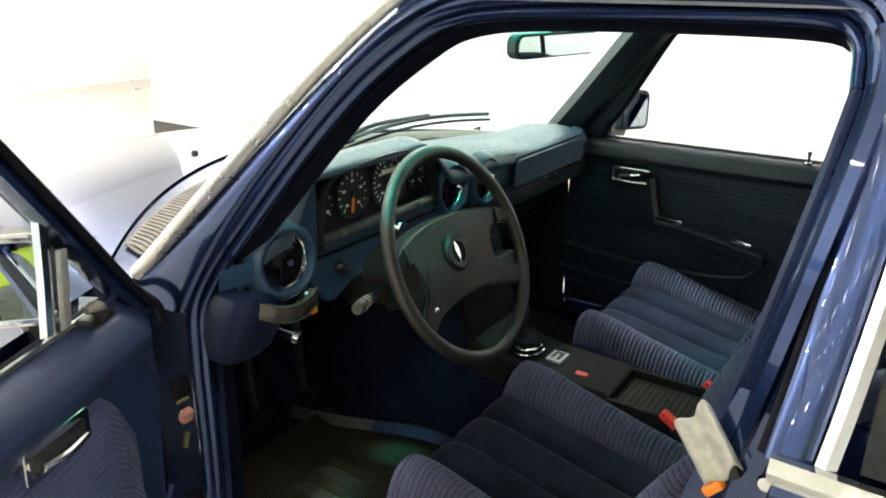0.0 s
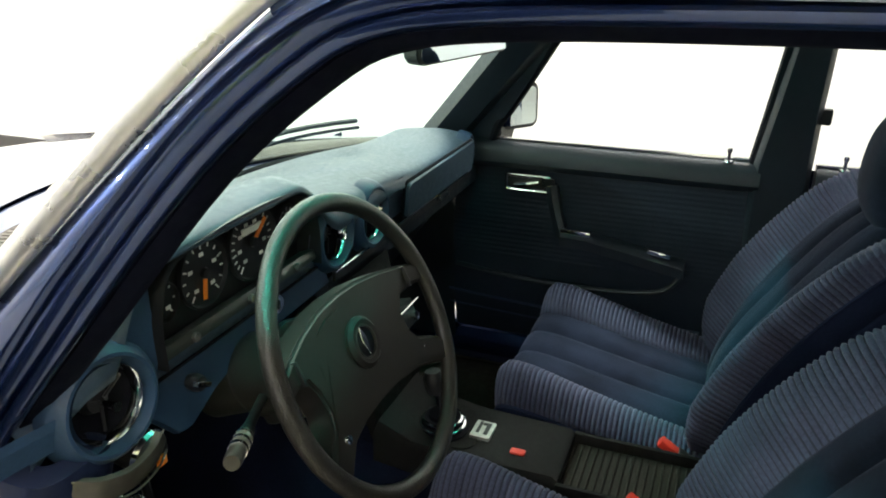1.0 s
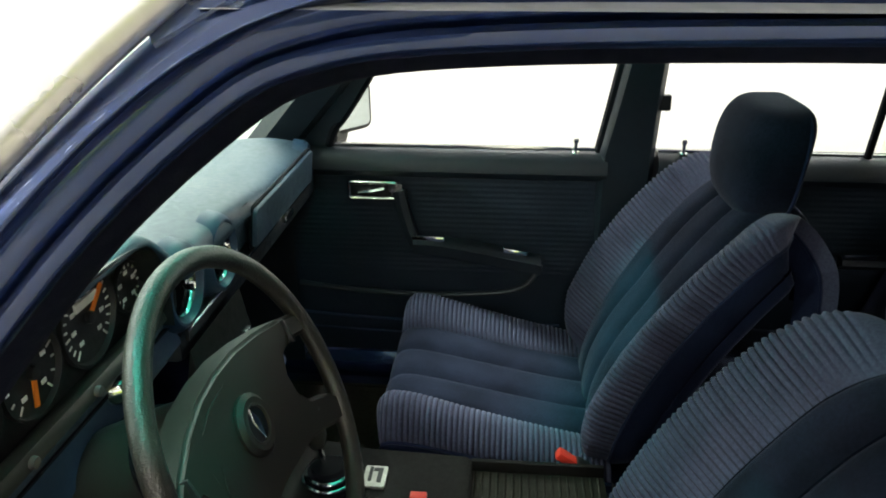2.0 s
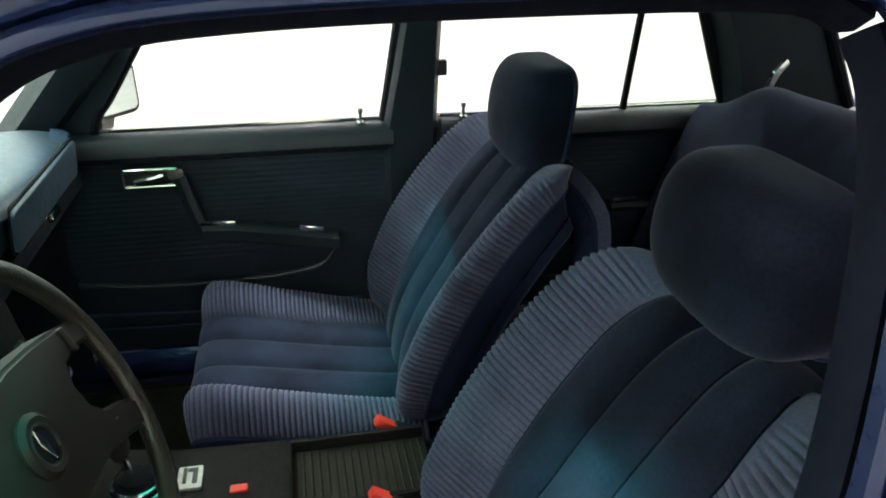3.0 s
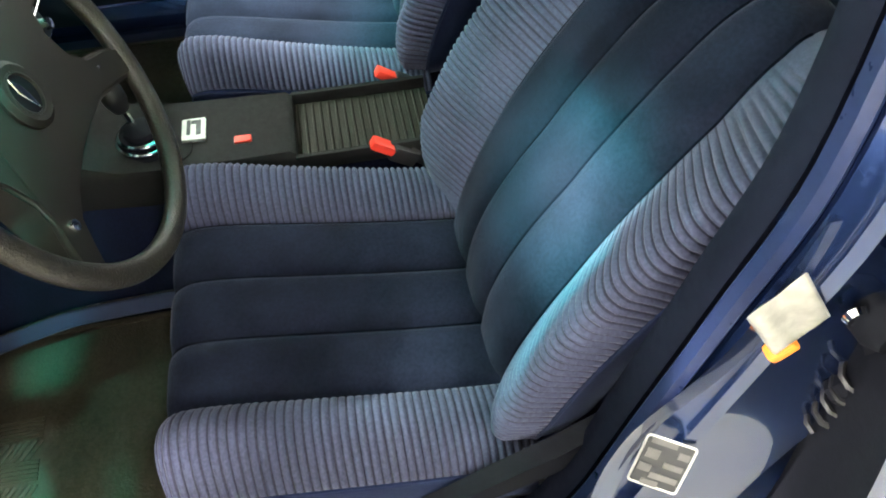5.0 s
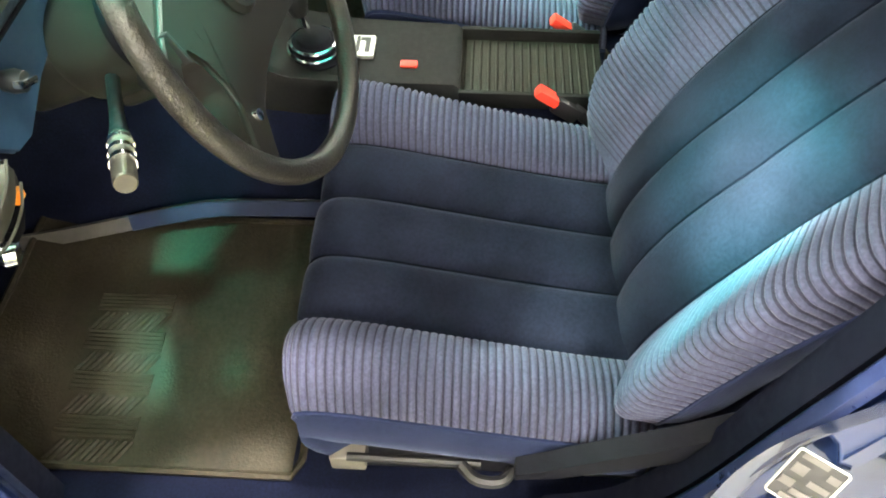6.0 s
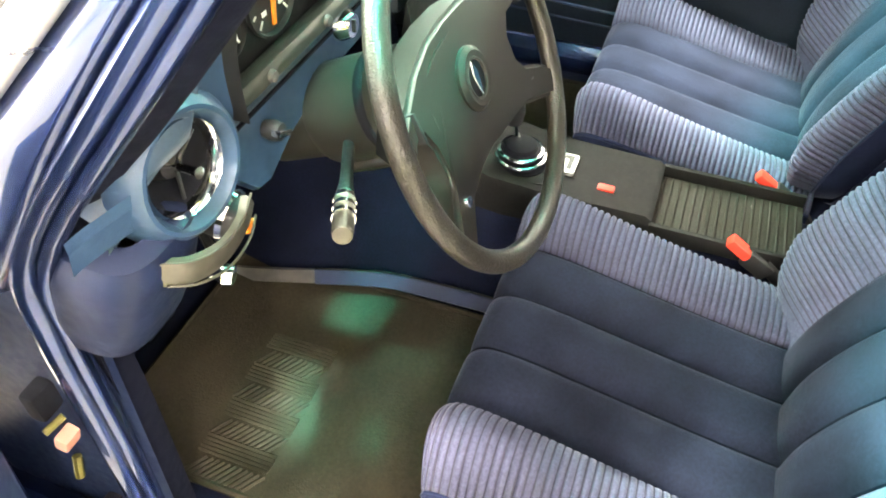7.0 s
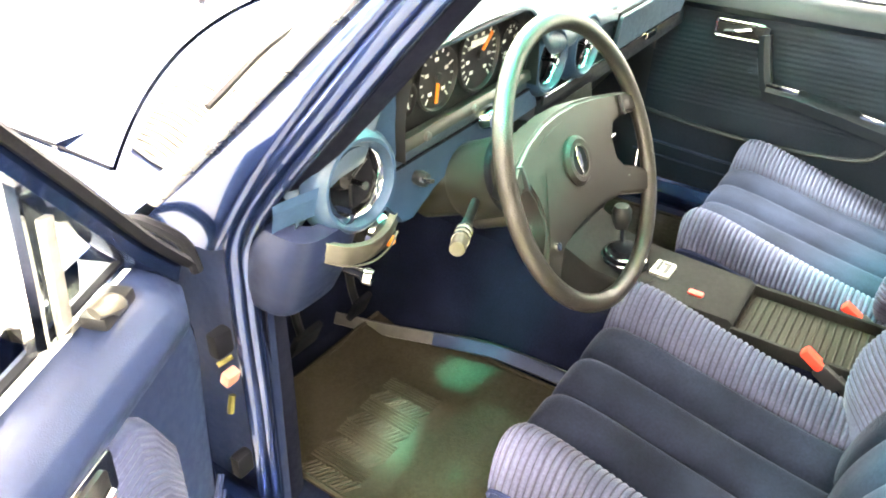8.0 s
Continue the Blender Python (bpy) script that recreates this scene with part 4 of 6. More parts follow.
def make_seat(name, at_x, label):
    s = thing(name, label, "car seat", (at_x, 0, 0), "front seats")
    cushion = part("cushion", loft([[(-0.25, -0.50, z), (-0.25 * k, -0.045 + 0.012 * k, z), (0.25 * k, -0.045 + 0.012 * k, z), (0.25, -0.50, z)] for z, k in ((0.42, 0.92), (0.44, 0.96), (0.47, 1.0), (0.488, 0.97))]), SEAT_SIDE, s, "navy cloth seat base")
    for k in range(3):
        part("cushion_panel", grid(cushion_panel(k), 12, 60), VELOUR, cushion, "" if k else "plain velour cushion panel with dark seams")
    for sx in (-1, 1):
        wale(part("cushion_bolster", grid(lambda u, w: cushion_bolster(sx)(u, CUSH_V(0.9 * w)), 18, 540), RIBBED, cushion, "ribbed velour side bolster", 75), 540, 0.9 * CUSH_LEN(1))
        edge = [cushion_bolster(sx)(1.0, CUSH_V(v)) for v in np.linspace(0.0, 0.9, 40)]
        part("side_skirt", grid(lambda u, v: cushion_bolster(sx)(1.0, CUSH_V(0.9 * u)) + Vector((sx * 0.010 * math.sin(math.pi * v) - sx * 0.006 * v, 0, -0.100 * v)), 30, 5), SEAT_SIDE, cushion, "plain cloth seat skirt")
        part("piping", tube([p + Vector((sx * 0.001, 0, 0)) for p in edge], 0.0035, 6), SEAT_SIDE, cushion)
    part("front_skirt", grid(lambda u, v: Vector(((-0.235 + 0.47 * u) * (1 - 0.05 * v), -0.030 - 0.03 * v - 0.012 * (2 * u - 1) ** 4, 0.50 - 0.085 * v)), 9, 4), SEAT_SIDE, cushion)
    for k in range(4):
        part("seam", tube([cushion_panel(min(k, 2))(1.0 if k == 3 else 0.0, v) + Vector((0, 0, -0.0004)) for v in np.linspace(0.02, 1, 40)], 0.0027, 6), SEAM, cushion)
    backrest = part("backrest", grid(back_shell, 25, 60), SEAT_SIDE, s, "navy cloth backrest shell")
    for k in range(3):
        part("backrest_panel", grid(back_panel(k), 12, 70), VELOUR, backrest, "" if k else "plain velour backrest panel with dark seams")
    for sx in (-1, 1):
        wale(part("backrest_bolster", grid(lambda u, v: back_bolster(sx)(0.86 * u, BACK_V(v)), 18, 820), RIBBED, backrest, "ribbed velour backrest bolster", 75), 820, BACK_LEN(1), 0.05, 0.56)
        part("backrest_side", grid(lambda u, v: back_bolster(sx)(0.86 + 0.14 * u, v), 10, 60), SEAT_SIDE, backrest, "plain navy cloth backrest side")
        part("backrest_piping", tube([back_bolster(sx)(0.86, v) for v in np.linspace(0.0, 1, 60)], 0.003, 6), SEAT_SIDE, backrest)
    for k in range(4):
        part("seam", tube([back_panel(min(k, 2))(1.0 if k == 3 else 0.0, v) + Vector((0, -0.0002, 0)) for v in np.linspace(0.0, 0.66, 50)], 0.0027, 6), SEAM, backrest)
    head = part("headrest", grid(headrest_at, 48, 25, cu=True), VELOUR, s, "large plain velour headrest")
    part("headrest_piping", tube([headrest_at(0.5 + 0.5 * (0.02 if k < 30 else 0.0), 0.5) * 0 + Vector((0.1370 * c, -0.742 - 0.10 * 0.1 * sn, 1.060 + 0.096 * sn))
                                  for k in range(60) for c, sn in [(math.copysign(abs(math.cos(k * math.pi / 30)) ** 0.5, math.cos(k * math.pi / 30)), math.copysign(abs(math.sin(k * math.pi / 30)) ** 0.5, math.sin(k * math.pi / 30)))]], 0.003, 6, closed=True), SEAT_SIDE, head)
    for hx in (-0.06, 0.06):
        part("headrest_post", tube([(hx, -0.722, 0.93), (hx, -0.705, 0.98)], 0.006, 8), CHROME, head)
    for sx in (-1, 1):
        part("seat_rail", box((sx * 0.215, -0.28, 0.385), (0.04, 0.42, 0.11), 0.006), BLACK, s, "black seat rail" if sx < 0 else "")
    return s


driver_seat = make_seat("front_seat", -0.37, "navy velour driver seat with ribbed bolsters and worn cushion")
passenger_seat = copy_thing(driver_seat, pose(0.37, 0, 0))
for seat, up in ((driver_seat, 0.190), (passenger_seat, -0.010)):
    for piece in seat.children:
        if piece.name.startswith("headrest"):
            piece.location.z += up
            piece.scale.z = 0.85 if seat is driver_seat else 1.0
passenger_seat["label"] = "navy velour passenger seat with ribbed bolsters beside the console"
part("recline_cover", loft([[(-0.270, y, z - h), (-0.292, y, z - h * 0.7), (-0.292, y, z + h * 0.7), (-0.270, y, z + h)] for y, z, h in ((-0.30, 0.470, 0.010), (-0.345, 0.488, 0.022), (-0.40, 0.520, 0.030), (-0.47, 0.562, 0.034), (-0.53, 0.615, 0.030), (-0.565, 0.655, 0.012))]), RUBBER, driver_seat, "black plastic recliner cover")
part("height_lever", tube([(-0.268, -0.235, 0.44), (-0.285, -0.255, 0.438), (-0.285, -0.285, 0.436), (-0.268, -0.30, 0.435)], 0.008, 8, n=12), BLACK, driver_seat, "black seat lever")
part("rail_end", box((-0.252, -0.090, 0.418), (0.030, 0.046, 0.036), 0.004), OFFWHITE, driver_seat, "pale plastic rail end")
part("rail_bar", tube([(-0.262, -0.09, 0.435), (-0.262, -0.26, 0.43)], 0.006, 8), BLACK, driver_seat)

# ---- seat belt buckles ----
def make_buckle(m, label):
    b = thing("belt_buckle", label, "seat belt buckle", (0, 0, 0), "front belt buckles")
    part("stalk", tube([(0, -0.075, -0.065), (0, -0.045, -0.03), (0, -0.02, -0.010)], [0.010, 0.012, 0.014], 8, n=8, flat=0.6), BLACK, b)
    part("housing", box((0, -0.012, -0.012), (0.022, 0.048, 0.030), 0.005, (32, 0, 0)), BLACK, b)
    part("button", box((0, 0.012, 0.006), (0.021, 0.062, 0.017), 0.004, (34, 0, 0)), BUCKLE_RED, b, "bright red release button")
    b.matrix_basis = m
    return b


make_buckle(pose(-0.084, -0.368, 0.546), "red belt buckle beside the driver seat")
make_buckle(pose(0.116, -0.400, 0.532), "red belt buckle beside the passenger seat")

# ---- rear bench ----
rear = thing("rear_bench", "dark navy velour rear bench with tall backrest", "car seat")


def rear_back(u, v):
    x = -0.66 + 1.32 * u
    prof = curve_pts([(-1.08, 0.52), (-1.12, 0.65), (-1.17, 0.80), (-1.225, 0.94), (-1.265, 1.01), (-1.315, 1.045), (-1.37, 1.03), (-1.40, 0.94)], 40)
    y, z = on(prof, v)
    q = abs(x) / 0.66
    return Vector((x, y + 0.02 * math.sin(3 * math.pi * u) ** 2, z - 0.10 * smooth((q - 0.72) / 0.28) * smooth((v - 0.4) / 0.4)))


part("backrest", grid(rear_back, 41, 30), VELOUR, rear, "dark velour rear backrest")
part("cushion", box((0, -0.93, 0.47), (1.30, 0.46, 0.17), 0.05, seg=4), VELOUR, rear)

# ---- steering wheel and column ----
WTILT = 25.0
WHEEL_POSE = pose(-0.346, -0.002, 0.929, 90 - WTILT, 0, 0)   # z of this pose looks at the driver
wheel = thing("steering_wheel", "dark worn steering wheel with broad padded hub", "steering wheel")
wheel.matrix_basis = WHEEL_POSE
part("rim", loft([[Vector((math.cos(a) * (0.1955 + r * math.cos(b)), math.sin(a) * (0.1955 + r * math.cos(b)), 0.9 * r * math.sin(b))) for k in range(14) for b in [2 * math.pi * k / 14]]
                  for i in range(96) for a in [2 * math.pi * i / 96] for r in [0.0132]], closed=True), WHEEL, wheel, "worn grained rim", 80)
PADO = [(-0.184, 0.044), (-0.15, 0.056), (-0.10, 0.068), (-0.05, 0.076), (0, 0.078), (0.05, 0.076), (0.10, 0.068), (0.15, 0.056), (0.184, 0.044), (0.188, 0.012),
        (0.158, 0.020), (0.132, 0.016), (0.120, -0.006), (0.118, -0.034), (0.128, -0.052), (0.152, -0.064), (0.170, -0.078), (0.156, -0.112), (0.128, -0.100), (0.095, -0.088), (0.05, -0.083),
        (0, -0.082), (-0.05, -0.083), (-0.095, -0.088), (-0.128, -0.100), (-0.156, -0.112), (-0.170, -0.078), (-0.152, -0.064), (-0.128, -0.052), (-0.118, -0.034), (-0.120, -0.006), (-0.132, 0.016), (-0.158, 0.020), (-0.188, 0.012)]


def dish(r):
    return -0.030 * (1 - min(1, r / 0.19) ** 2)


pad_bm = bmesh.new()
fc = pad_bm.faces.new([pad_bm.verts.new((x, y, 0)) for x, y in PADO])
rr = bmesh.ops.extrude_face_region(pad_bm, geom=[fc])
for v in [g for g in rr["geom"] if isinstance(g, bmesh.types.BMVert)]:
    d = math.hypot(v.co.x, v.co.y)
    v.co.z = -0.022 - 0.022 * (d < 0.17)
    v.co.x *= 1.0
for v in pad_bm.verts:
    v.co.z += dish(math.hypot(v.co.x, v.co.y)) + 0.006
bmesh.ops.bevel(pad_bm, geom=[e for e in pad_bm.edges if e.calc_face_angle(0) > 0.9], offset=0.005, segments=3, affect="EDGES", clamp_overlap=True)
pad = part("hub_pad", pad_bm, PAD, wheel, "broad dark padded hub", 50)
part("pad_face", plate([(x * 0.80, y * 0.86) for x, y in [(-0.128, 0.062), (-0.06, 0.078), (0, 0.082), (0.06, 0.078), (0.128, 0.062), (0.134, -0.055), (0.10, -0.082), (0, -0.084), (-0.10, -0.082), (-0.134, -0.055)]], 0.016, pose(0, 0, -0.030), 0.006, seg=3), PAD, pad)
badge = part("badge", lathe([(0.0, 0.0015), (0.020, 0.0020), (0.024, 0.006), (0.030, 0.0065), (0.036, 0.002), (0.036, -0.004)], pose(0, 0.004, -0.012), 28), PAD, wheel, "round hub boss with a recess")
part("badge_recess", lathe([(0.0, 0.0028), (0.021, 0.0032), (0.021, 0.001)], pose(0, 0.004, -0.012), 24), RUBBER, badge, "dark recessed disc")
part("badge_mark", plate([(-0.005, -0.004), (0.0, -0.021), (0.005, -0.004), (0.006, 0.006), (0.0, 0.022), (-0.006, 0.006)], 0.005, pose(-0.004, 0.006, -0.0095), 0.001), CHROME, badge, "bright plain emblem shape")
part("badge_ring", lathe([(0.0205, 0.003), (0.0212, 0.0062), (0.0232, 0.0062), (0.024, 0.003)], pose(0, 0.004, -0.012), 28), COLUMN, badge, "dull ring")
for sx in (-1, 1):
    part("spoke_screw", lathe([(0.0, 0.006), (0.006, 0.005), (0.007, 0)], pose(sx * 0.120, -0.072, -0.008), 10), CHROME, wheel)
    part("spoke_joint", box((sx * 0.150, 0.036, -0.004), (0.004, 0.032, 0.012), 0.001), BLACK, wheel)

column = thing("steering_column", "grey plastic steering column shroud under the wheel", "steering column")
column.matrix_basis = WHEEL_POSE
shroud = part("shroud", loft([[Vector((r * 1.0 * math.cos(a), r * (1.0 if math.sin(a) > 0 else 1.12) * math.sin(a), h)) for a in [2 * math.pi * k / 28 for k in range(28)]]
                     for r, h in ((0.030, -0.045), (0.050, -0.060), (0.058, -0.075), (0.060, -0.13), (0.060, -0.20), (0.056, -0.212), (0.048, -0.216), (0.045, -0.30))]), COLUMN, column, "grey plastic shroud")
part("shroud_gap", lathe([(0.0600, -0.120), (0.0625, -0.123), (0.0625, -0.130), (0.0600, -0.133)], pose(0, 0, 0), 32), RUBBER, shroud, "dark joint round the shroud")
part("shroud_block", box((0.0, -0.050, -0.165), (0.075, 0.045, 0.085), 0.016, seg=3), COLUMN, shroud)
inv = WHEEL_POSE.inverted()
s0, s1 = inv @ Vector((-0.40, 0.14, 0.845)), inv @ Vector((-0.578, 0.058, 0.884))
stalk = part("stalk", tube([s0, s0.lerp(s1, 0.45), s0.lerp(s1, 0.62)], [0.007, 0.007, 0.010], 10, n=10), BLACK, column, "control stalk")
part("stalk_grip", tube([s0.lerp(s1, 0.60), s0.lerp(s1, 0.66), s0.lerp(s1, 0.86), s0.lerp(s1, 0.90)], [0.008, 0.0105, 0.0110, 0.0105], 14, n=12), GUNMETAL, stalk, "dark ribbed collar")
for ring_f in (0.66, 0.74, 0.82):
    part("collar_ring", tube([s0.lerp(s1, ring_f), s0.lerp(s1, ring_f + 0.03)], 0.0122, 14), CHROME, stalk)
part("stalk_cap", tube([s0.lerp(s1, 0.89), s0.lerp(s1, 0.99), s1], [0.0108, 0.0105, 0.008], 14, n=8), GUNMETAL, stalk, "grey end cap")

# ---- dashboard ----
dash = thing("dashboard", "blue grey vinyl dashboard with round chrome vents", "dashboard", (0, 0, 0.030))


def dash_top(u, v):
    x = -0.70 + 1.40 * u
    lo = screen_low(0.045 + 0.91 * u)
    yb, zb = lo.y - 0.045, lo.z - 0.014
    edge = smooth((abs(x) - 0.60) / 0.10)
    hump = smooth((x + 0.60) / 0.06) * smooth((-0.07 - x) / 0.16)
    low = 0.030 * smooth((x - 0.05) / 0.3)
    yf = 0.185 - 0.012 * hump
    prof = curve_pts([(yb, zb), (0.40, 0.982 - low + 0.012 * hump), (0.30, 0.994 - low + 0.050 * hump), (0.235, 0.990 - low + 0.080 * hump), (yf + 0.01, 0.978 - low + 0.086 * hump), (yf, 0.955 - low + 0.098 * hump), (yf + 0.004, 0.940 + 0.108 * hump)], 40)
    y, z = on(prof, v)
    return Vector((x, y + 0.03 * edge * v, z - 0.02 * edge * v - 0.045 * edge ** 2))


part("top_pad", grid(dash_top, 81, 26), DASH, dash, "smooth blue vinyl top pad")


VENTS = [(-0.614, 0.923, 0.180, 0.053, 4, -6), (-0.088, 0.934, 0.190, 0.050, 0, 0), (0.056, 0.922, 0.190, 0.050, 0, 0), (0.600, 0.912, 0.195, 0.040, 0, 8)]


def holed(bm):
    """Cuts the round vent openings out of a fascia sheet."""
    gone = [f for f in bm.faces if any((f.calc_center_median().x - x) ** 2 + (f.calc_center_median().z - z) ** 2 < (0.98 * r) ** 2 for x, z, _, r, *_ in VENTS)]
    bmesh.ops.delete(bm, geom=gone, context="FACES")
    return bm


def fascia(x0, x1, z0, z1, y0=0.190, lean=0.02, round_low=0.03):
    def f(u, v):
        x = x0 + (x1 - x0) * u
        z = z1 + (z0 - z1) * v
        y = y0 + lean * v + round_low * max(0, v - 0.8) ** 2 * 25 + 0.03 * smooth((abs(x) - 0.62) / 0.08)
        return Vector((x, y, z))
    return f


def end_fascia(u, v):
    x = -0.742 + 0.214 * u
    top = 0.942 + 0.100 * smooth((x + 0.60) / 0.06)
    low = 0.842 + 0.062 * smooth((-0.615 - x) / 0.07)
    z = top + (low - top) * v
    return Vector((x, 0.188 + 0.02 * max(0.0, (0.93 - z) / 0.09) + 0.012 * smooth((-0.66 - x) / 0.08), z))


part("fascia", holed(grid(end_fascia, 70, 56)), DASH_BLUE, dash, "blue fascia beside the instruments")
part("fascia", holed(grid(fascia(-0.174, 0.19, 0.862, 0.965), 100, 34)), DASH, dash, "blue centre fascia")
part("fascia", holed(grid(fascia(0.19, 0.69, 0.862, 0.945, 0.194), 120, 34)), DASH, dash)
part("fascia_underside", box((0.30, 0.29, 0.835), (0.80, 0.17, 0.045), 0.012), DARK_VINYL, dash)
glove = part("glove_lid", plate(rounded(0.40, 0.072, 0.010), 0.014, facing_back(0.39, 0.194, 0.912, -6), 0.004), DASH, dash, "smooth glove box lid")
part("glove_gap", tube([facing_back(0.39, 0.194, 0.912, -6) @ Vector((x, y, 0.004)) for x, y in rounded(0.404, 0.076, 0.012)], 0.0035, 6, closed=True), RUBBER, glove)
part("fascia_trim", sweep([(-0.009, 0), (-0.008, 0.006), (0.008, 0.006), (0.009, 0)], [(-0.10, 0.196, 0.862), (0.2, 0.197, 0.860), (0.60, 0.200, 0.857)], (0, -1, 0), n=10), BLACK, dash, "dark strip under the fascia")
part("fascia_trim_edge", tube([(-0.10, 0.189, 0.871), (0.2, 0.190, 0.869), (0.60, 0.193, 0.866)], 0.002, 6), CHROME, dash, "thin bright trim line")
part("glove_lock", box((0.40, 0.187, 0.862), (0.055, 0.010, 0.016), 0.003), CHROME, dash, "bright glove box catch")


def make_vent(x, z, y, r, tip=0, turn=0):
    m = facing_back(x, y, z, tip, turn)
    v = part("vent", lathe([(r * 1.40, -0.026), (r * 1.34, -0.011), (r * 1.24, -0.001), (r * 1.12, 0.005), (r * 1.04, 0.005), (r * 0.97, -0.003), (r * 0.88, -0.020), (r * 0.86, -0.024)], m, 40), DASH_BLUE, dash, "round air vent in a blue ring")
    part("vent_ring", lathe([(r * 0.90, -0.018), (r * 0.90, -0.008), (r * 0.86, -0.004), (r * 0.79, -0.010), (r * 0.76, -0.022)], m, 40), CHROME, v, "bright vent ring")
    part("vent_bowl", lathe([(r * 0.77, -0.018), (r * 0.68, -0.034), (r * 0.40, -0.045), (0.0, -0.048)], m, 32), RUBBER, v)
    part("vent_core", lathe([(0.0, -0.018), (r * 0.25, -0.022), (r * 0.34, -0.034), (r * 0.30, -0.046)], m, 20), BLACK, v)
    part("vent_knob", tube([m @ Vector((0, 0, -0.03)), m @ Vector((0, 0, 0.004)), m @ Vector((0, 0, 0.010))], [0.004, 0.004, 0.006], 8, n=6), CHROME, v, "bright vent knob")
    for a in range(3):
        c, s = math.cos(a * 2.094 + 0.5), math.sin(a * 2.094 + 0.5)
        part("vent_vane", tube([m @ Vector((0.006 * c, 0.006 * s, -0.018)), m @ Vector((r * 0.7 * c, r * 0.7 * s, -0.020))], 0.0022, 5), BLACK, v)
    return v


for vx, vz, vy, vr, vt, vn in VENTS:
    make_vent(vx, vz, vy, vr, vt, vn)

# instruments
CLX0, CLX1 = -0.530, -0.172
arch = [(CLX0, 0.918), (CLX0, 0.975), (CLX0 + 0.014, 1.022), (CLX0 + 0.05, 1.048), (-0.351, 1.058), (CLX1 - 0.06, 1.050), (CLX1 - 0.016, 1.020), (CLX1, 0.970), (CLX1, 0.918)]
arch = curve_pts(arch, 48)
cluster = part("instrument_panel", loft([[Vector((x, 0.172 + 0.10 * k, z)) for x, z in arch] + [Vector((x, 0.172 + 0.10 * k, z)) for x, z in (arch * [1.0, 1.0] - np.array([0, 0]))[::-1] * np.array([1, 1]) + np.array([0, 0.004])] for k in (0, 0.5, 1.0)], cap=False), BLACK, dash, "black instrument panel under a hood")
part("panel_face", plate([(x, z) for x, z in arch], 0.006, pose(0, 0.222, 0, 90, 0, 0), 0), BLACK, cluster)
part("lower_strip", box(((CLX0 + CLX1) / 2, 0.196, 0.930), (CLX1 - CLX0, 0.030, 0.018), 0.005, (-20, 0, 0)), COLUMN, cluster, "dark strip with small switches")
for k in range(3):
    part("strip_button", lathe([(0.0, 0.006), (0.006, 0.005), (0.007, 0)], facing_back(CLX0 + 0.06 + 0.12 * k, 0.181, 0.934), 10), TRIM_GREY, cluster)


def dial(x, z, r, needle, ticks=18):
    d = part("dial", lathe([(0.0, 0.0), (r * 0.96, 0.0), (r, 0.006), (r * 1.05, 0.006), (r * 1.06, 0.0)], facing_back(x, 0.210, z), 36), BLACK, cluster, "black dial with pale marks")
    for k in range(ticks):
        a = radians(230 - 280 * k / (ticks - 1))
        q = facing_back(x, 0.2085, z) @ pose(r * 0.82 * math.cos(a), r * 0.82 * math.sin(a), 0.0, 0, 0, math.degrees(a))
        t = box((0, 0, 0), (r * (0.20 if k % 3 == 0 else 0.12), 0.0022, 0.001), 0)
        t.transform(q)
        part("mark", t, WHITE_MARK, d)
        if k % 3 == 0:
            q2 = facing_back(x, 0.2085, z) @ pose(r * 0.56 * math.cos(a), r * 0.56 * math.sin(a), 0.0)
            part("figure_bar", box((0, 0, 0), (0.008, 0.005, 0.001), 0), WHITE_MARK, d).matrix_basis = q2
    if needle is not None:
        a = radians(needle)
        q = facing_back(x, 0.2055, z) @ pose(0, 0, 0, 0, 0, needle)
        nb = box((r * 0.36, 0, 0), (r * 0.85, 0.0065, 0.002), 0)
        nb.transform(q)
        part("needle", nb, ORANGE, d, "orange needle")
        part("needle_hub", lathe([(0, 0.006), (0.007, 0.005), (0.008, 0)], facing_back(x, 0.207, z), 12), BLACK, d)
    return d


dial(-0.408, 0.992, 0.046, 262, 13)
dial(-0.298, 0.996, 0.054, 40, 22)
dial(-0.205, 0.990, 0.032, None, 13)
dial(-0.488, 0.985, 0.026, None, 7)
part("odometer", box((-0.298, 0.2070, 1.016), (0.045, 0.003, 0.010), 0), WHITE_MARK, cluster)

# lower dash, driver's side
knee = part("knee_panel", plate([(-0.548, 0.896), (-0.12, 0.896), (-0.10, 0.850), (-0.34, 0.845), (-0.42, 0.825), (-0.475, 0.798), (-0.502, 0.803), (-0.548, 0.855)], 0.012, pose(0, 0.212, 0, 90, 0, 0), 0.004), DASH_BLUE, dash, "pale blue lower dash panel")
part("upper_panel", grid(lambda u, v: Vector((-0.532 + 0.362 * u, 0.190 + 0.014 * v ** 2, 0.926 - 0.032 * v)), 12, 6), DASH, dash, "smooth panel under the instruments")
part("panel_gap", box((-0.34, 0.203, 0.8955), (0.41, 0.010, 0.004), 0.001), RUBBER, dash)
sw = part("light_switch", lathe([(0.0, 0.022), (0.010, 0.020), (0.012, 0.010), (0.010, 0.0)], facing_back(-0.470, 0.200, 0.866), 16), BLACK, dash, "round rotary light switch")
part("switch_lever", box((-0.470, 0.180, 0.866), (0.026, 0.012, 0.008), 0.003, (0, 25, 0)), CHROME, sw)
ign = part("ignition_lock", lathe([(0.0, 0.018), (0.014, 0.018), (0.020, 0.008), (0.022, 0.0)], facing_back(-0.285, 0.200, 0.895), 24), CHROME, dash, "bright ignition lock")
part("key_slot", box((-0.285, 0.181, 0.895), (0.003, 0.003, 0.016), 0), BLACK, ign)


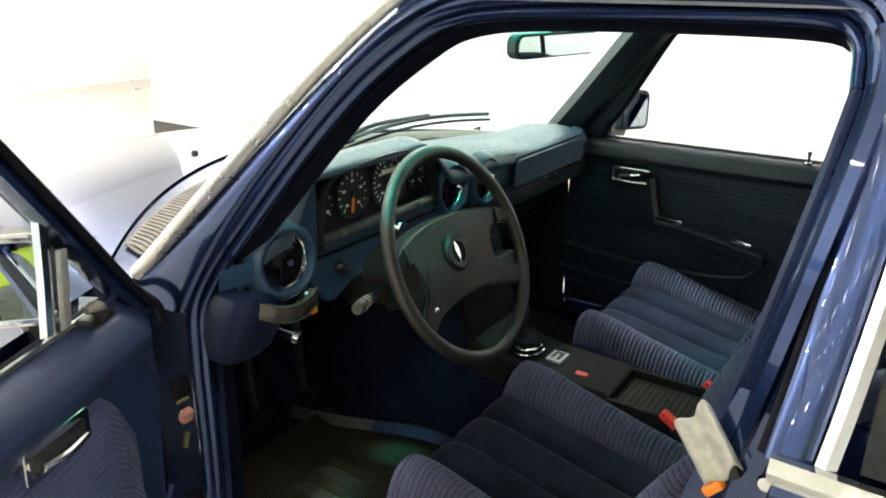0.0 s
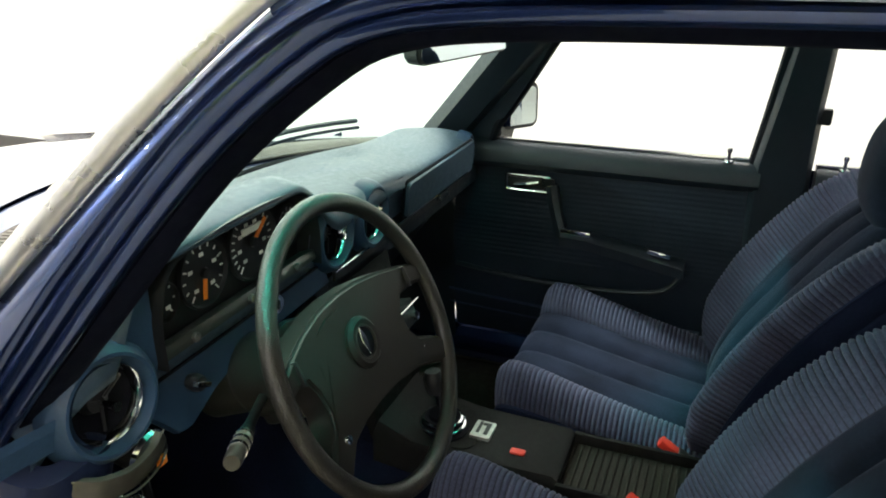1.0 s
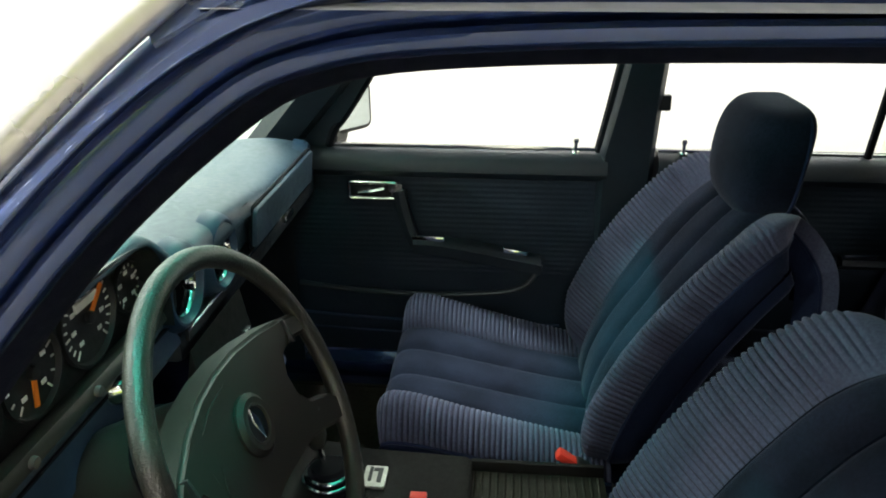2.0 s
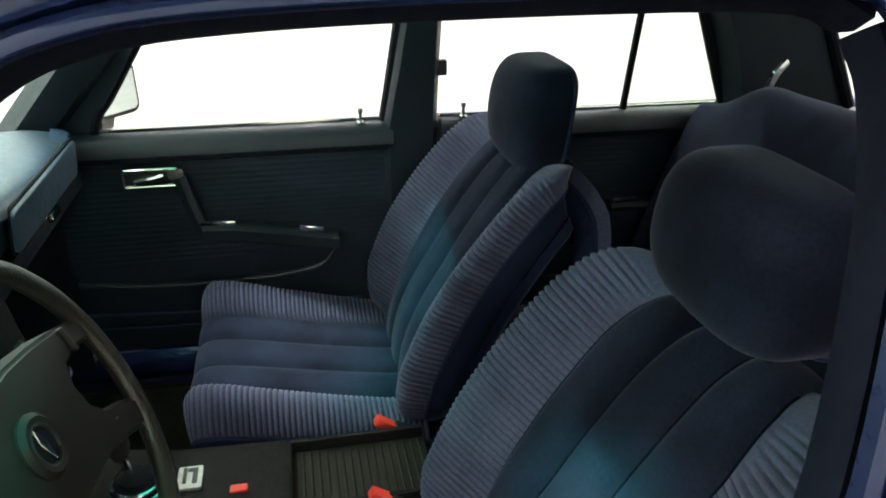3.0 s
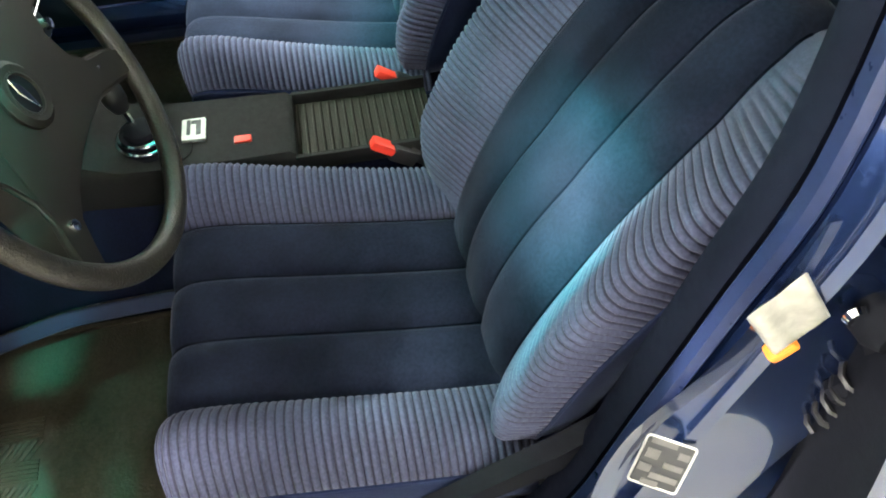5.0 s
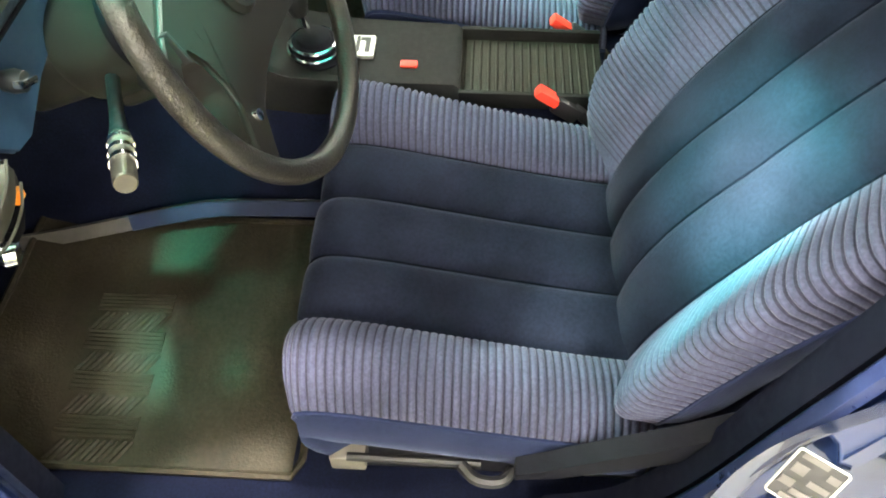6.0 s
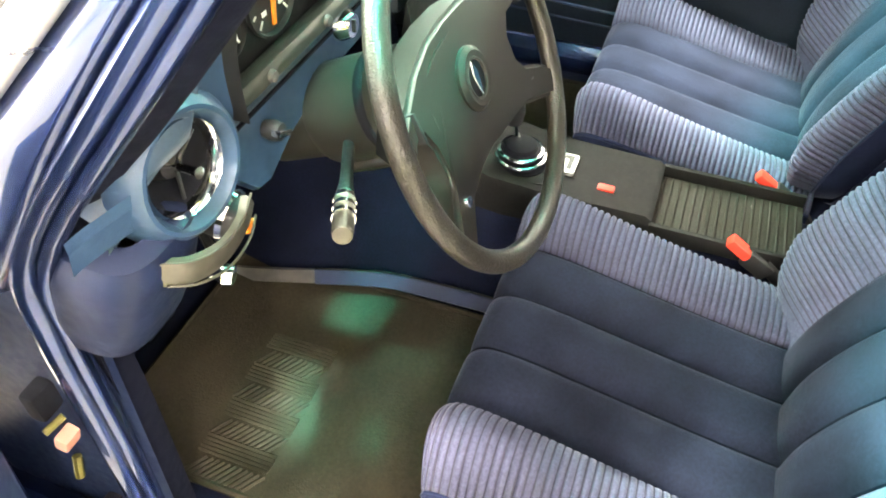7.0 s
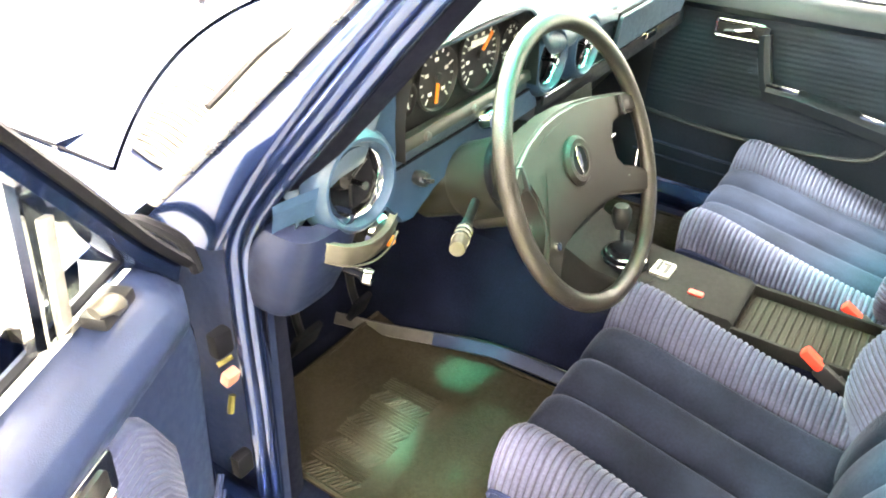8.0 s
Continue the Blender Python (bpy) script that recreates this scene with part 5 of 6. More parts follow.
def bolster_block(u, v):
    ph = 2 * math.pi * u
    c, s = math.copysign(abs(math.cos(ph)) ** 0.6, math.cos(ph)), math.copysign(abs(math.sin(ph)) ** 0.6, math.sin(ph))
    k = [(0.0, 0.5), (0.06, 0.85), (0.25, 1.0), (0.6, 1.0), (0.88, 0.90), (0.97, 0.7), (1.0, 0.4)]
    w = at(k, v)
    z = 0.890 - 0.148 * v
    return Vector((-0.662 + 0.062 * c * w - 0.008 * v, 0.222 + 0.055 * s * w + 0.05 * v, z))


part("end_bolster", grid(bolster_block, 32, 16, cu=True), END_SHADED_VINYL, dash, "rounded blue padded dash end")
hand_pts = [(-0.682, 0.186, 0.856), (-0.660, 0.168, 0.846), (-0.625, 0.160, 0.838), (-0.590, 0.160, 0.842), (-0.566, 0.166, 0.851)]
brake = part("brake_release", sweep([(-0.014, -0.006), (-0.014, 0.003), (0.0, 0.006), (0.014, 0.003), (0.014, -0.006)], hand_pts, (0, -1, -0.3), n=24), GUNMETAL, dash, "grey curved brake release handle")
for dz in (-0.014, 0.014):
    part("handle_edge", tube([(x, y - 0.006, z + dz) for x, y, z in hand_pts], 0.0014, 6, n=24), GUNMETAL, brake, "bright edge")
pod = part("switch_pod", lathe([(0.0, 0.02), (0.020, 0.018), (0.026, 0.006), (0.026, -0.04)], facing_back(-0.562, 0.200, 0.820, -10), 24), BLACK, dash, "round black switch pod")
part("warning_lens", box((-0.565, 0.172, 0.817), (0.014, 0.006, 0.012), 0.002), ORANGE, pod, "orange warning lens")
part("pod_ring", lathe([(0.025, 0.006), (0.0275, 0.010), (0.030, 0.004)], facing_back(-0.562, 0.200, 0.820, -10), 24), CHROME, pod)
part("bonnet_pull", lathe([(0.0, 0.026), (0.011, 0.024), (0.013, 0.014), (0.008, 0.006), (0.007, -0.03)], facing_back(-0.600, 0.205, 0.772, -10, 15), 20), CHROME, dash, "round bright pull knob")
part("lower_cover", grid(lambda u, v: Vector((-0.10 + 0.80 * u, 0.24 + 0.22 * v, 0.82 - 0.28 * v)), 9, 6), DARK_VINYL, dash, "dark lower dash cover")
part("driver_lower_cover", grid(lambda u, v: Vector((-0.68 + 0.58 * u, 0.27 + 0.25 * v, 0.80 - 0.06 * v)), 9, 6), DARK_VINYL, dash)

# ---- pedals ----
for px, pw, pz in ((-0.30, 0.05, 0.44), (-0.46, 0.07, 0.46)):
    ped = thing("pedal", "black rubber pedal on a bent arm", "pedal", group="pedals")
    part("pedal_arm", tube([(px, 0.50, pz + 0.22), (px, 0.49, pz + 0.06), (px, 0.475, pz)], 0.009, 8, n=10), BLACK, ped)
    part("pedal_pad", box((px, 0.468, pz), (pw, 0.014, 0.06), 0.004, (25, 0, 0)), RUBBER, ped)

# ---- centre console ----
console = thing("center_console", "dark vinyl centre console with chrome shift gate", "console", (0, 0, 0.014))
part("console_body", loft([[(-w, y, 0.50), (-w + 0.004, y, zt - 0.012), (-w + 0.014, y, zt), (w - 0.014, y, zt), (w - 0.004, y, zt - 0.012), (w, y, 0.50)] for y, zt, w in ((0.13, 0.60, 0.105), (0.06, 0.565, 0.10), (-0.02, 0.556, 0.095), (-0.200, 0.553, 0.090), (-0.210, 0.545, 0.090))]), CONSOLE, console, "dark vinyl console body")
part("console_tower", loft([[(-0.105, y, z - 0.05), (-0.105, y - 0.01, z), (0.105, y - 0.01, z), (0.105, y, z - 0.05)] for y, z in ((0.13, 0.615), (0.16, 0.70), (0.19, 0.80), (0.20, 0.855))]), CONSOLE, console, "black stack with radio slot")
radio = part("radio", box((0.0, 0.150, 0.735), (0.18, 0.05, 0.05), 0.004, (-17, 0, 0)), BLACK, console, "black radio with bright edge")
part("radio_edge", tube([(-0.092, 0.121, 0.765), (0.092, 0.121, 0.765)], 0.002, 6), CHROME, radio)
for kx in (-0.072, 0.072):
    part("radio_knob", lathe([(0.0, 0.016), (0.009, 0.015), (0.010, 0)], facing_back(kx, 0.127, 0.735, 17), 14), CHROME, radio)
for k in range(3):
    part("heater_slider", box((-0.05 + 0.05 * k, 0.165, 0.805), (0.022, 0.012, 0.008), 0.002), CHROME, console)
gate = part("shift_gate", plate(rounded(0.052, 0.038, 0.003), 0.007, pose(0.0, -0.050, 0.556), 0.0015), WORN_METAL, console, "bright metal shift gate plate")
part("gate_slot", plate([(-0.020, -0.004), (0.016, -0.004), (0.016, 0.012), (0.008, 0.012), (0.008, 0.004), (-0.020, 0.004)], 0.001, pose(0.004, -0.058, 0.5632), 0), BLACK, gate)
part("gate_slot", plate(rounded(0.036, 0.006, 0.001), 0.001, pose(0.004, -0.042, 0.5632), 0), BLACK, gate)
part("gate_surround", plate(rounded(0.130, 0.15, 0.03), 0.008, pose(-0.005, 0.025, 0.550), 0.003), CONSOLE, gate)
boot = part("gear_boot", lathe([(0.050, -0.004), (0.050, 0.004), (0.043, 0.006), (0.042, 0.010), (0.044, 0.013), (0.036, 0.016), (0.036, 0.020), (0.038, 0.023), (0.028, 0.027), (0.026, 0.034), (0.012, 0.040), (0.0, 0.040)], pose(-0.014, 0.026, 0.557), 32), RUBBER, console, "black rubber gear boot with pleats")
for br, bz in ((0.0445, 0.0135), (0.0385, 0.0235)):
    part("boot_ring", lathe([(br - 0.004, 0.002), (br, 0.001), (br + 0.001, -0.001), (br - 0.004, -0.002)], pose(-0.014, 0.026, 0.557 + bz), 32), CHROME, boot, "bright ring")
lever = part("gear_lever", tube([(-0.01, 0.02, 0.555), (-0.012, 0.035, 0.60), (-0.012, 0.040, 0.635)], [0.007, 0.006, 0.007], 8, n=10), CHROME, console, "chrome gear lever")
part("gear_knob", lathe([(0.0, 0.05), (0.014, 0.047), (0.019, 0.036), (0.018, 0.018), (0.012, 0.0)], pose(-0.012, 0.041, 0.628, -8, 0, 0), 20), BLACK, lever, "dark gear knob")
part("hazard_switch", box((-0.033, -0.127, 0.553), (0.016, 0.028, 0.010), 0.003), BUCKLE_RED, console, "small red hazard switch")
part("console_tray", box((0, -0.325, 0.520), (0.15, 0.235, 0.010), 0.003), TRAY, console, "dark ribbed tray behind the switches")
for k in range(17):
    part("tray_rib", tube([(-0.068, -0.215 - 0.0135 * k, 0.526), (0.068, -0.215 - 0.0135 * k, 0.526)], 0.0028, 5), TRAY, console)
for sx in (-1, 1):
    part("tray_rail", box((sx * 0.080, -0.325, 0.530), (0.010, 0.235, 0.030), 0.004), CONSOLE, console)

# ---- floor mats ----
def make_mat(name, cx, label):
    fm = thing(name, label, "floor mat", (cx, 0, 0), "front floor mats")
    base = part("mat_base", grid(lambda u, v: Vector((-0.225 + 0.45 * u, 0.0 + 0.50 * v, 0.327 + 0.004 * math.sin(9 * u + 5 * v) * math.sin(math.pi * u) + 0.10 * max(0, v - 0.86) * 5 * 0.3)), 25, 25), MAT_RUBBER, fm, "worn olive rubber mat", 80)
    part("mat_edge", tube([(-0.225, 0.0, 0.328), (-0.225, 0.46, 0.328), (-0.20, 0.5, 0.345), (0.20, 0.5, 0.345), (0.225, 0.46, 0.328), (0.225, 0.0, 0.328), (0.20, -0.012, 0.328), (-0.20, -0.012, 0.328)], 0.006, 6, closed=True), MAT_RUBBER, fm)
    def rib(x0, y0, x1, y1, r):
        pts = [(x0 + (x1 - x0) * s / 4, y0 + (y1 - y0) * s / 4) for s in range(5)]
        path = [(x, y, 0.3285 + 0.004 * math.sin(9 * (x / 0.45 + 0.5) + 10 * y) * math.sin(math.pi * (x / 0.45 + 0.5)) + 0.15 * max(0, 2 * y - 0.86)) for x, y in pts]
        part("mat_rib", tube(path, r, 5), MAT_RUBBER, fm)

    for row in range(4):
        xr = 0.060 - 0.070 * row
        for k in range(5):
            rib(xr - 0.007 * k, 0.235, xr - 0.007 * k, 0.355, 0.0032)
        for k in range(11):
            rib(xr - 0.036, 0.235 + 0.010 * k, xr - 0.068, 0.255 + 0.010 * k, 0.0036)
    return fm


make_mat("floor_mat", -0.40, "worn olive rubber mat on the driver floor")
make_mat("floor_mat", 0.42, "olive rubber mat on the passenger floor")

# ---- passenger front door, shut ----
pdoor = thing("passenger_door", "shut passenger door with dark trim and chrome handles", "car door")


def cap_ring(y, dx=0.0):
    return [(0.745, y, 0.955), (0.712, y, 0.957), (0.690, y, 0.950), (0.676 - dx, y, 0.930), (0.674 - dx, y, 0.905), (0.690, y, 0.888), (0.745, y, 0.885)]


def far_panel(name, y0, y1, parent):
    def f(u, v):
        y = y0 + (y1 - y0) * u
        z = 0.895 - 0.50 * v
        return Vector((0.712 - 0.016 * math.sin(math.pi * min(1, v * 1.1)) + 0.02 * max(0, v - 0.8) * 5 * 0.4 + 0.0005 * math.cos(2 * math.pi * z / 0.013) * (z > 0.64), y, z))
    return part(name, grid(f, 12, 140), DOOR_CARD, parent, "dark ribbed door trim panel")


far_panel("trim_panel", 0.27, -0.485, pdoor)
# cap darker than the driver door's: shade painted in by the vinyl
part("belt_cap", loft([cap_ring(0.24), cap_ring(0.10), cap_ring(-0.2), cap_ring(-0.485)]), DARK_VINYL, pdoor, "padded belt cap, shade in its dark vinyl")
part("glass_seal", tube([(0.712, 0.16, 0.959), (0.712, -0.48, 0.960)], 0.004, 6), CHROME, pdoor, "bright sill strip")
part("door_skin", grid(lambda u, v: Vector((0.80 + 0.065 * math.sin(min(1, v * 1.5) * math.pi * 0.55), 0.30 - 0.80 * u, 0.925 - 0.57 * v)), 5, 12), PAINT, pdoor)
part("window_glass", grid(lambda u, v: Vector((0.722 - 0.125 * v, 0.17 - 0.655 * u - 0.04 * v, 0.955 + 0.40 * v)), 3, 3), CLEAR, pdoor, "clear side glass")
part("frame_rear", tube([(0.712, -0.470, 0.955), (0.672, -0.488, 1.09), (0.60, -0.521, 1.35)], 0.015, 8, n=14), RUBBER, pdoor, "dark window frame")
part("frame_front", tube([(0.712, 0.168, 0.955), (0.700, 0.150, 1.0), (0.690, 0.105, 1.06), (0.60, -0.09, 1.35)], 0.012, 8, n=14), RUBBER, pdoor)
m_h = facing_left(0.694, 0.062, 0.853)
hb = part("handle_bezel", plate(rounded(0.118, 0.042, 0.006), 0.006, m_h, 0.002), CHROME, pdoor, "chrome inner handle bezel")
part("bezel_recess", plate(rounded(0.098, 0.026, 0.004), 0.002, m_h @ pose(-0.006, 0.0, 0.0055), 0), BLACK, hb)
part("bezel_rim", tube([m_h @ Vector((x, y, 0.007)) for x, y in rounded(0.116, 0.040, 0.006)], 0.0036, 8, closed=True), CHROME, hb)
part("handle_lever", tube([m_h @ Vector((-0.035, -0.006, 0.012)), m_h @ Vector((0.0, 0.0, 0.014)), m_h @ Vector((0.028, 0.006, 0.012))], 0.006, 8, n=8), CHROME, hb, "chrome pull lever")
part("lock_end", plate(rounded(0.034, 0.022, 0.004), 0.014, facing_left(0.692, 0.008, 0.862), 0.003), CHROME, hb)
part("pull_strap", sweep([(-0.016, 0), (-0.014, 0.014), (0.0, 0.020), (0.014, 0.014), (0.016, 0)], [(0.694, 0.000, 0.852), (0.688, -0.012, 0.80), (0.682, -0.030, 0.745), (0.680, -0.048, 0.716)], (-1, 0, 0), n=16), DARK_VINYL, pdoor, "dark slanting door pull")
arm = part("armrest", loft([[(0.70, y, z + 0.012), (0.664, y, z + 0.010), (0.652, y, z), (0.656, y, z - 0.026), (0.70, y, z - 0.04)] for y, z in ((-0.035, 0.730), (-0.10, 0.727), (-0.22, 0.707), (-0.33, 0.687), (-0.345, 0.683))]), DARK_VINYL, pdoor, "dark door armrest")
part("armrest_cap", box((0.672, -0.072, 0.742), (0.024, 0.080, 0.014), 0.005, (3, 0, 0)), CHROME, arm, "chrome armrest cap")
part("armrest_cap", box((0.672, -0.282, 0.713), (0.022, 0.060, 0.013), 0.005, (8, 0, 0)), CHROME, arm, "chrome armrest cap")
part("pocket_edge", tube([(0.690, 0.26, 0.60), (0.682, 0.10, 0.588), (0.680, -0.10, 0.585), (0.682, -0.28, 0.602), (0.690, -0.335, 0.645), (0.695, -0.345, 0.67)], 0.007, 8, n=30), DARK_VINYL, pdoor, "rounded pocket edge")
part("lower_strip", tube([(0.690, 0.28, 0.520), (0.685, 0.0, 0.508), (0.688, -0.4, 0.505)], 0.004, 6, n=12), VINYL, pdoor)
part("lower_strip", tube([(0.69, 0.28, 0.48), (0.688, 0.0, 0.470), (0.69, -0.4, 0.468)], 0.003, 6, n=12), VINYL, pdoor)


def lock_pin(x, y, z, parent):
    part("lock_pin", lathe([(0.0, 0.034), (0.0055, 0.033), (0.0065, 0.026), (0.004, 0.020), (0.004, 0.004), (0.010, 0.003), (0.011, 0.0)], pose(x, y, z), 12), CHROME, parent, "chrome lock pin")


lock_pin(0.698, -0.412, 0.954, pdoor)

# ---- rear passenger door, shut ----
rdoor = thing("rear_door", "shut rear door with dark trim and quarter window", "car door")
far_panel("trim_panel", -0.605, -1.37, rdoor)
part("belt_cap", loft([cap_ring(-0.60), cap_ring(-1.0), cap_ring(-1.38)]), DARK_VINYL, rdoor, "padded belt cap, shade in its dark vinyl")
part("glass_seal", tube([(0.712, -0.60, 0.960), (0.708, -1.36, 0.956)], 0.004, 6), CHROME, rdoor, "bright sill strip")
part("window_divider", tube([(0.702, -1.060, 0.955), (0.672, -1.058, 1.09), (0.605, -1.052, 1.36)], 0.009, 8, n=12), RUBBER, rdoor, "black quarter window divider")
part("window_glass", grid(lambda u, v: Vector((0.722 - 0.125 * v, -0.60 - 0.485 * u, 0.955 + 0.40 * v)), 3, 3), CLEAR, rdoor, "clear rear door glass")
part("quarter_glass", grid(lambda u, v: Vector((0.720 - 0.125 * v, -1.09 - (0.27 - 0.25 * v) * u, 0.955 + 0.40 * v)), 3, 3), glass("quarter_tint", (0.80, 0.92, 0.82)), rdoor, "pale quarter glass")
part("quarter_frame", tube([(0.700, -1.328, 0.955), (0.668, -1.258, 1.09), (0.605, -1.13, 1.34)], 0.012, 8, n=12), RUBBER, rdoor)
part("door_skin", grid(lambda u, v: Vector((0.80 + 0.065 * math.sin(min(1, v * 1.5) * math.pi * 0.55), -0.51 - 0.90 * u, 0.925 - 0.57 * v)), 5, 12), PAINT, rdoor)
rarm = part("armrest", loft([[(0.70, y, 0.72), (0.668, y, 0.718), (0.662, y, 0.705), (0.70, y, 0.68)] for y in (-1.04, -1.30)]), DARK_VINYL, rdoor)
part("armrest_cap", box((0.672, -1.075, 0.728), (0.022, 0.075, 0.012), 0.005), CHROME, rarm, "chrome armrest cap")
lock_pin(0.698, -0.655, 0.956, rdoor)
part("belt_hook", box((0.662, -0.582, 1.080), (0.02, 0.050, 0.036), 0.006), BLACK, car, "black belt anchor")
part("belt_anchor_bolt", lathe([(0, 0.008), (0.010, 0.006), (0.012, 0)], facing_left(0.652, -0.560, 1.085), 12), CHROME, car)

# ---- driver's door, open ----
ddoor = thing("driver_door", "open navy driver door with ribbed cloth insert", "car door")
ddoor.matrix_basis = Matrix(((-0.903, 0, -0.43, -0.800), (-0.43, 0, 0.903, 0.238), (0, 1, 0, 0), (0, 0, 0, 1)))
LEN = 1.02


def edge_s(z):
    return float(np.interp(z, [0.35, 0.56, 0.74, 0.845, 0.92, 0.985], [0.075, 0.062, 0.048, 0.036, 0.062, 0.115]))


def door_card(u, v):
    z = 0.40 + 0.50 * v
    s = edge_s(z) + (LEN - edge_s(z)) * u
    return Vector((s, z, 0.012 * (1 - v) + 0.02 * smooth((0.035 - u) / 0.035)))


part("door_card", grid(door_card, 40, 16), VINYL, ddoor, "blue vinyl door card")
capz = [(0.885, 0.004), (0.905, -0.016), (0.935, -0.028), (0.962, -0.022), (0.980, -0.004), (0.986, 0.020), (0.984, 0.05)]


def door_cap(u, v):
    z, o = on(np.array(capz), v)
    s = edge_s(z) + (LEN - edge_s(z)) * u
    return Vector((s, z, o + 0.03 * smooth((0.05 - u) / 0.05)))


part("belt_cap", grid(door_cap, 40, 22), VINYL, ddoor, "padded blue belt cap")


def insert_at(u, v):
    s = 0.145 + 0.72 * u
    top = 0.725 + 0.175 * math.sin(math.pi / 2 * min(1, (s - 0.143) / 0.085)) ** 0.8
    z = 0.50 + (top - 0.50) * v
    rim = smooth((1 - v) / 0.05) * smooth(u / 0.03)
    return Vector((s, z, 0.004 - 0.016 * rim - 0.0013 * math.cos(2 * math.pi * z / 0.0098) * rim))


part("ribbed_insert", grid(insert_at, 30, 240), DOOR_RIB, ddoor, "ribbed blue cloth insert", 75)
dbz = part("handle_bezel", plate(rounded(0.118, 0.046, 0.007), 0.010, pose(0.328, 0.893, -0.022, 0, 0, 4), 0.003), CHROME, ddoor, "chrome inner handle bezel")
part("bezel_recess", plate(rounded(0.094, 0.028, 0.006), 0.003, pose(0.330, 0.893, -0.0245, 0, 0, 4), 0), BLACK, dbz)
part("bezel_lever", tube([(0.29, 0.884, -0.030), (0.33, 0.886, -0.034), (0.37, 0.892, -0.030)], 0.005, 8, n=8), CHROME, dbz)
part("front_flank", grid(lambda u, v: Vector((edge_s(0.40 + 0.56 * v) + 0.002 - 0.012 * u, 0.40 + 0.56 * v, 0.02 + 0.085 * u)), 5, 16), PAINT, ddoor, "painted hinge edge of the door")
frame_p = [(0.060, 0.945), (0.118, 1.010), (0.200, 1.118), (0.305, 1.252), (0.365, 1.318), (0.42, 1.345), (0.52, 1.355), (0.98, 1.352), (1.01, 1.33), (1.015, 1.20), (LEN, 0.985)]
fp = curve_pts(frame_p, 80)
part("window_frame", sweep([(-0.013, -0.004), (-0.015, 0.012), (-0.010, 0.030), (0.006, 0.030), (0.012, 0.012), (0.011, -0.004)], [(s, z, 0.012 + 0.06 * max(0, (z - 0.98)) ** 1.0) for s, z in fp], (0, 0, 1)), PAINT, ddoor, "painted navy upper window frame")
part("frame_seal", sweep([(0.002, -0.012), (0.004, -0.003), (0.011, -0.003), (0.014, -0.012), (0.008, -0.018)], [(s, z, 0.012 + 0.06 * max(0, (z - 0.98)) ** 1.0) for s, z in fp], (0, 0, 1)), RUBBER, ddoor, "black rubber frame seal")
part("window_post", sweep([(-0.008, -0.006), (-0.008, 0.004), (0.0, 0.007), (0.008, 0.004), (0.008, -0.006)], [(0.252, 0.985, 0.028), (0.237, 1.06, 0.030), (0.222, 1.135, 0.034)], (0, 0, -1), n=8), CHROME, ddoor, "bright window divider post")
part("adjuster_plate", box((0.215, 1.040, 0.024), (0.014, 0.105, 0.008), 0.002, (0, 0, 9)), WORN_METAL, ddoor, "pale metal mirror plate")
part("quarter_glass", plate([(0.125, 0.988), (0.245, 0.988), (0.245, 1.165)], 0.003, pose(0, 0, 0.035), 0), CLEAR, ddoor, "small triangular quarter glass")
part("sill_strip", tube([(0.12, 0.990, 0.022), (LEN, 0.990, 0.022)], 0.005, 6), CHROME, ddoor, "bright sill strip")
part("sill_rubber", tube([(0.12, 0.985, 0.034), (LEN, 0.985, 0.034)], 0.008, 6), RUBBER, ddoor)
part("outer_skin", grid(lambda u, v: Vector((0.02 + (LEN - 0.02) * u, 0.98 - 0.63 * v, 0.085 + 0.06 * math.sin(min(1, v * 1.5) * math.pi * 0.55))), 15, 15), PAINT, ddoor, "navy outer door skin")
part("door_bottom", box((0.55, 0.385, 0.06), (0.95, 0.03, 0.10), 0.01), PAINT, ddoor)
for k in range(7):
    zz = 0.64 - 0.026 * k
    part("card_pleat", tube([(edge_s(zz) + 0.012, zz, 0.006), (edge_s(zz) + 0.050, zz - 0.030, 0.003)], 0.0045, 6), VINYL, ddoor, "" if k else "pressed pleat in the vinyl")
knob = part("mirror_adjuster", tube([(0.190, 0.992, 0.0), (0.200, 1.008, -0.012), (0.215, 1.020, -0.018), (0.232, 1.022, -0.014)], [0.008, 0.010, 0.012, 0.007], 10, n=12, flat=0.7), GUNMETAL, ddoor, "dark metal mirror adjuster lever")
part("adjuster_base", box((0.185, 0.99, 0.008), (0.05, 0.014, 0.026), 0.004), BLACK, knob)
to_door = ddoor.matrix_basis.inverted()
DMP = to_door @ look((-1.072, 0.236, 1.054), (-1.072 - 0.666, 0.236 - 0.733, 1.054 + 0.09)) @ pose(0, 0, 0, 0, 180, 0)
dm = part("door_mirror", plate(rounded(0.165, 0.118, 0.018), 0.05, DMP @ pose(0, 0, -0.053), 0.012, seg=3), BLACK, ddoor, "driver door mirror with bright frame")
part("mirror_frame", tube([DMP @ Vector((x, y, -0.002)) for x, y in rounded(0.156, 0.108, 0.016)], 0.006, 8, closed=True), CHROME, dm, "bright mirror frame")
part("mirror_glass", plate(rounded(0.150, 0.102, 0.014), 0.002, DMP @ pose(0, 0, -0.001), 0), MIRROR, dm, "mirror glass")
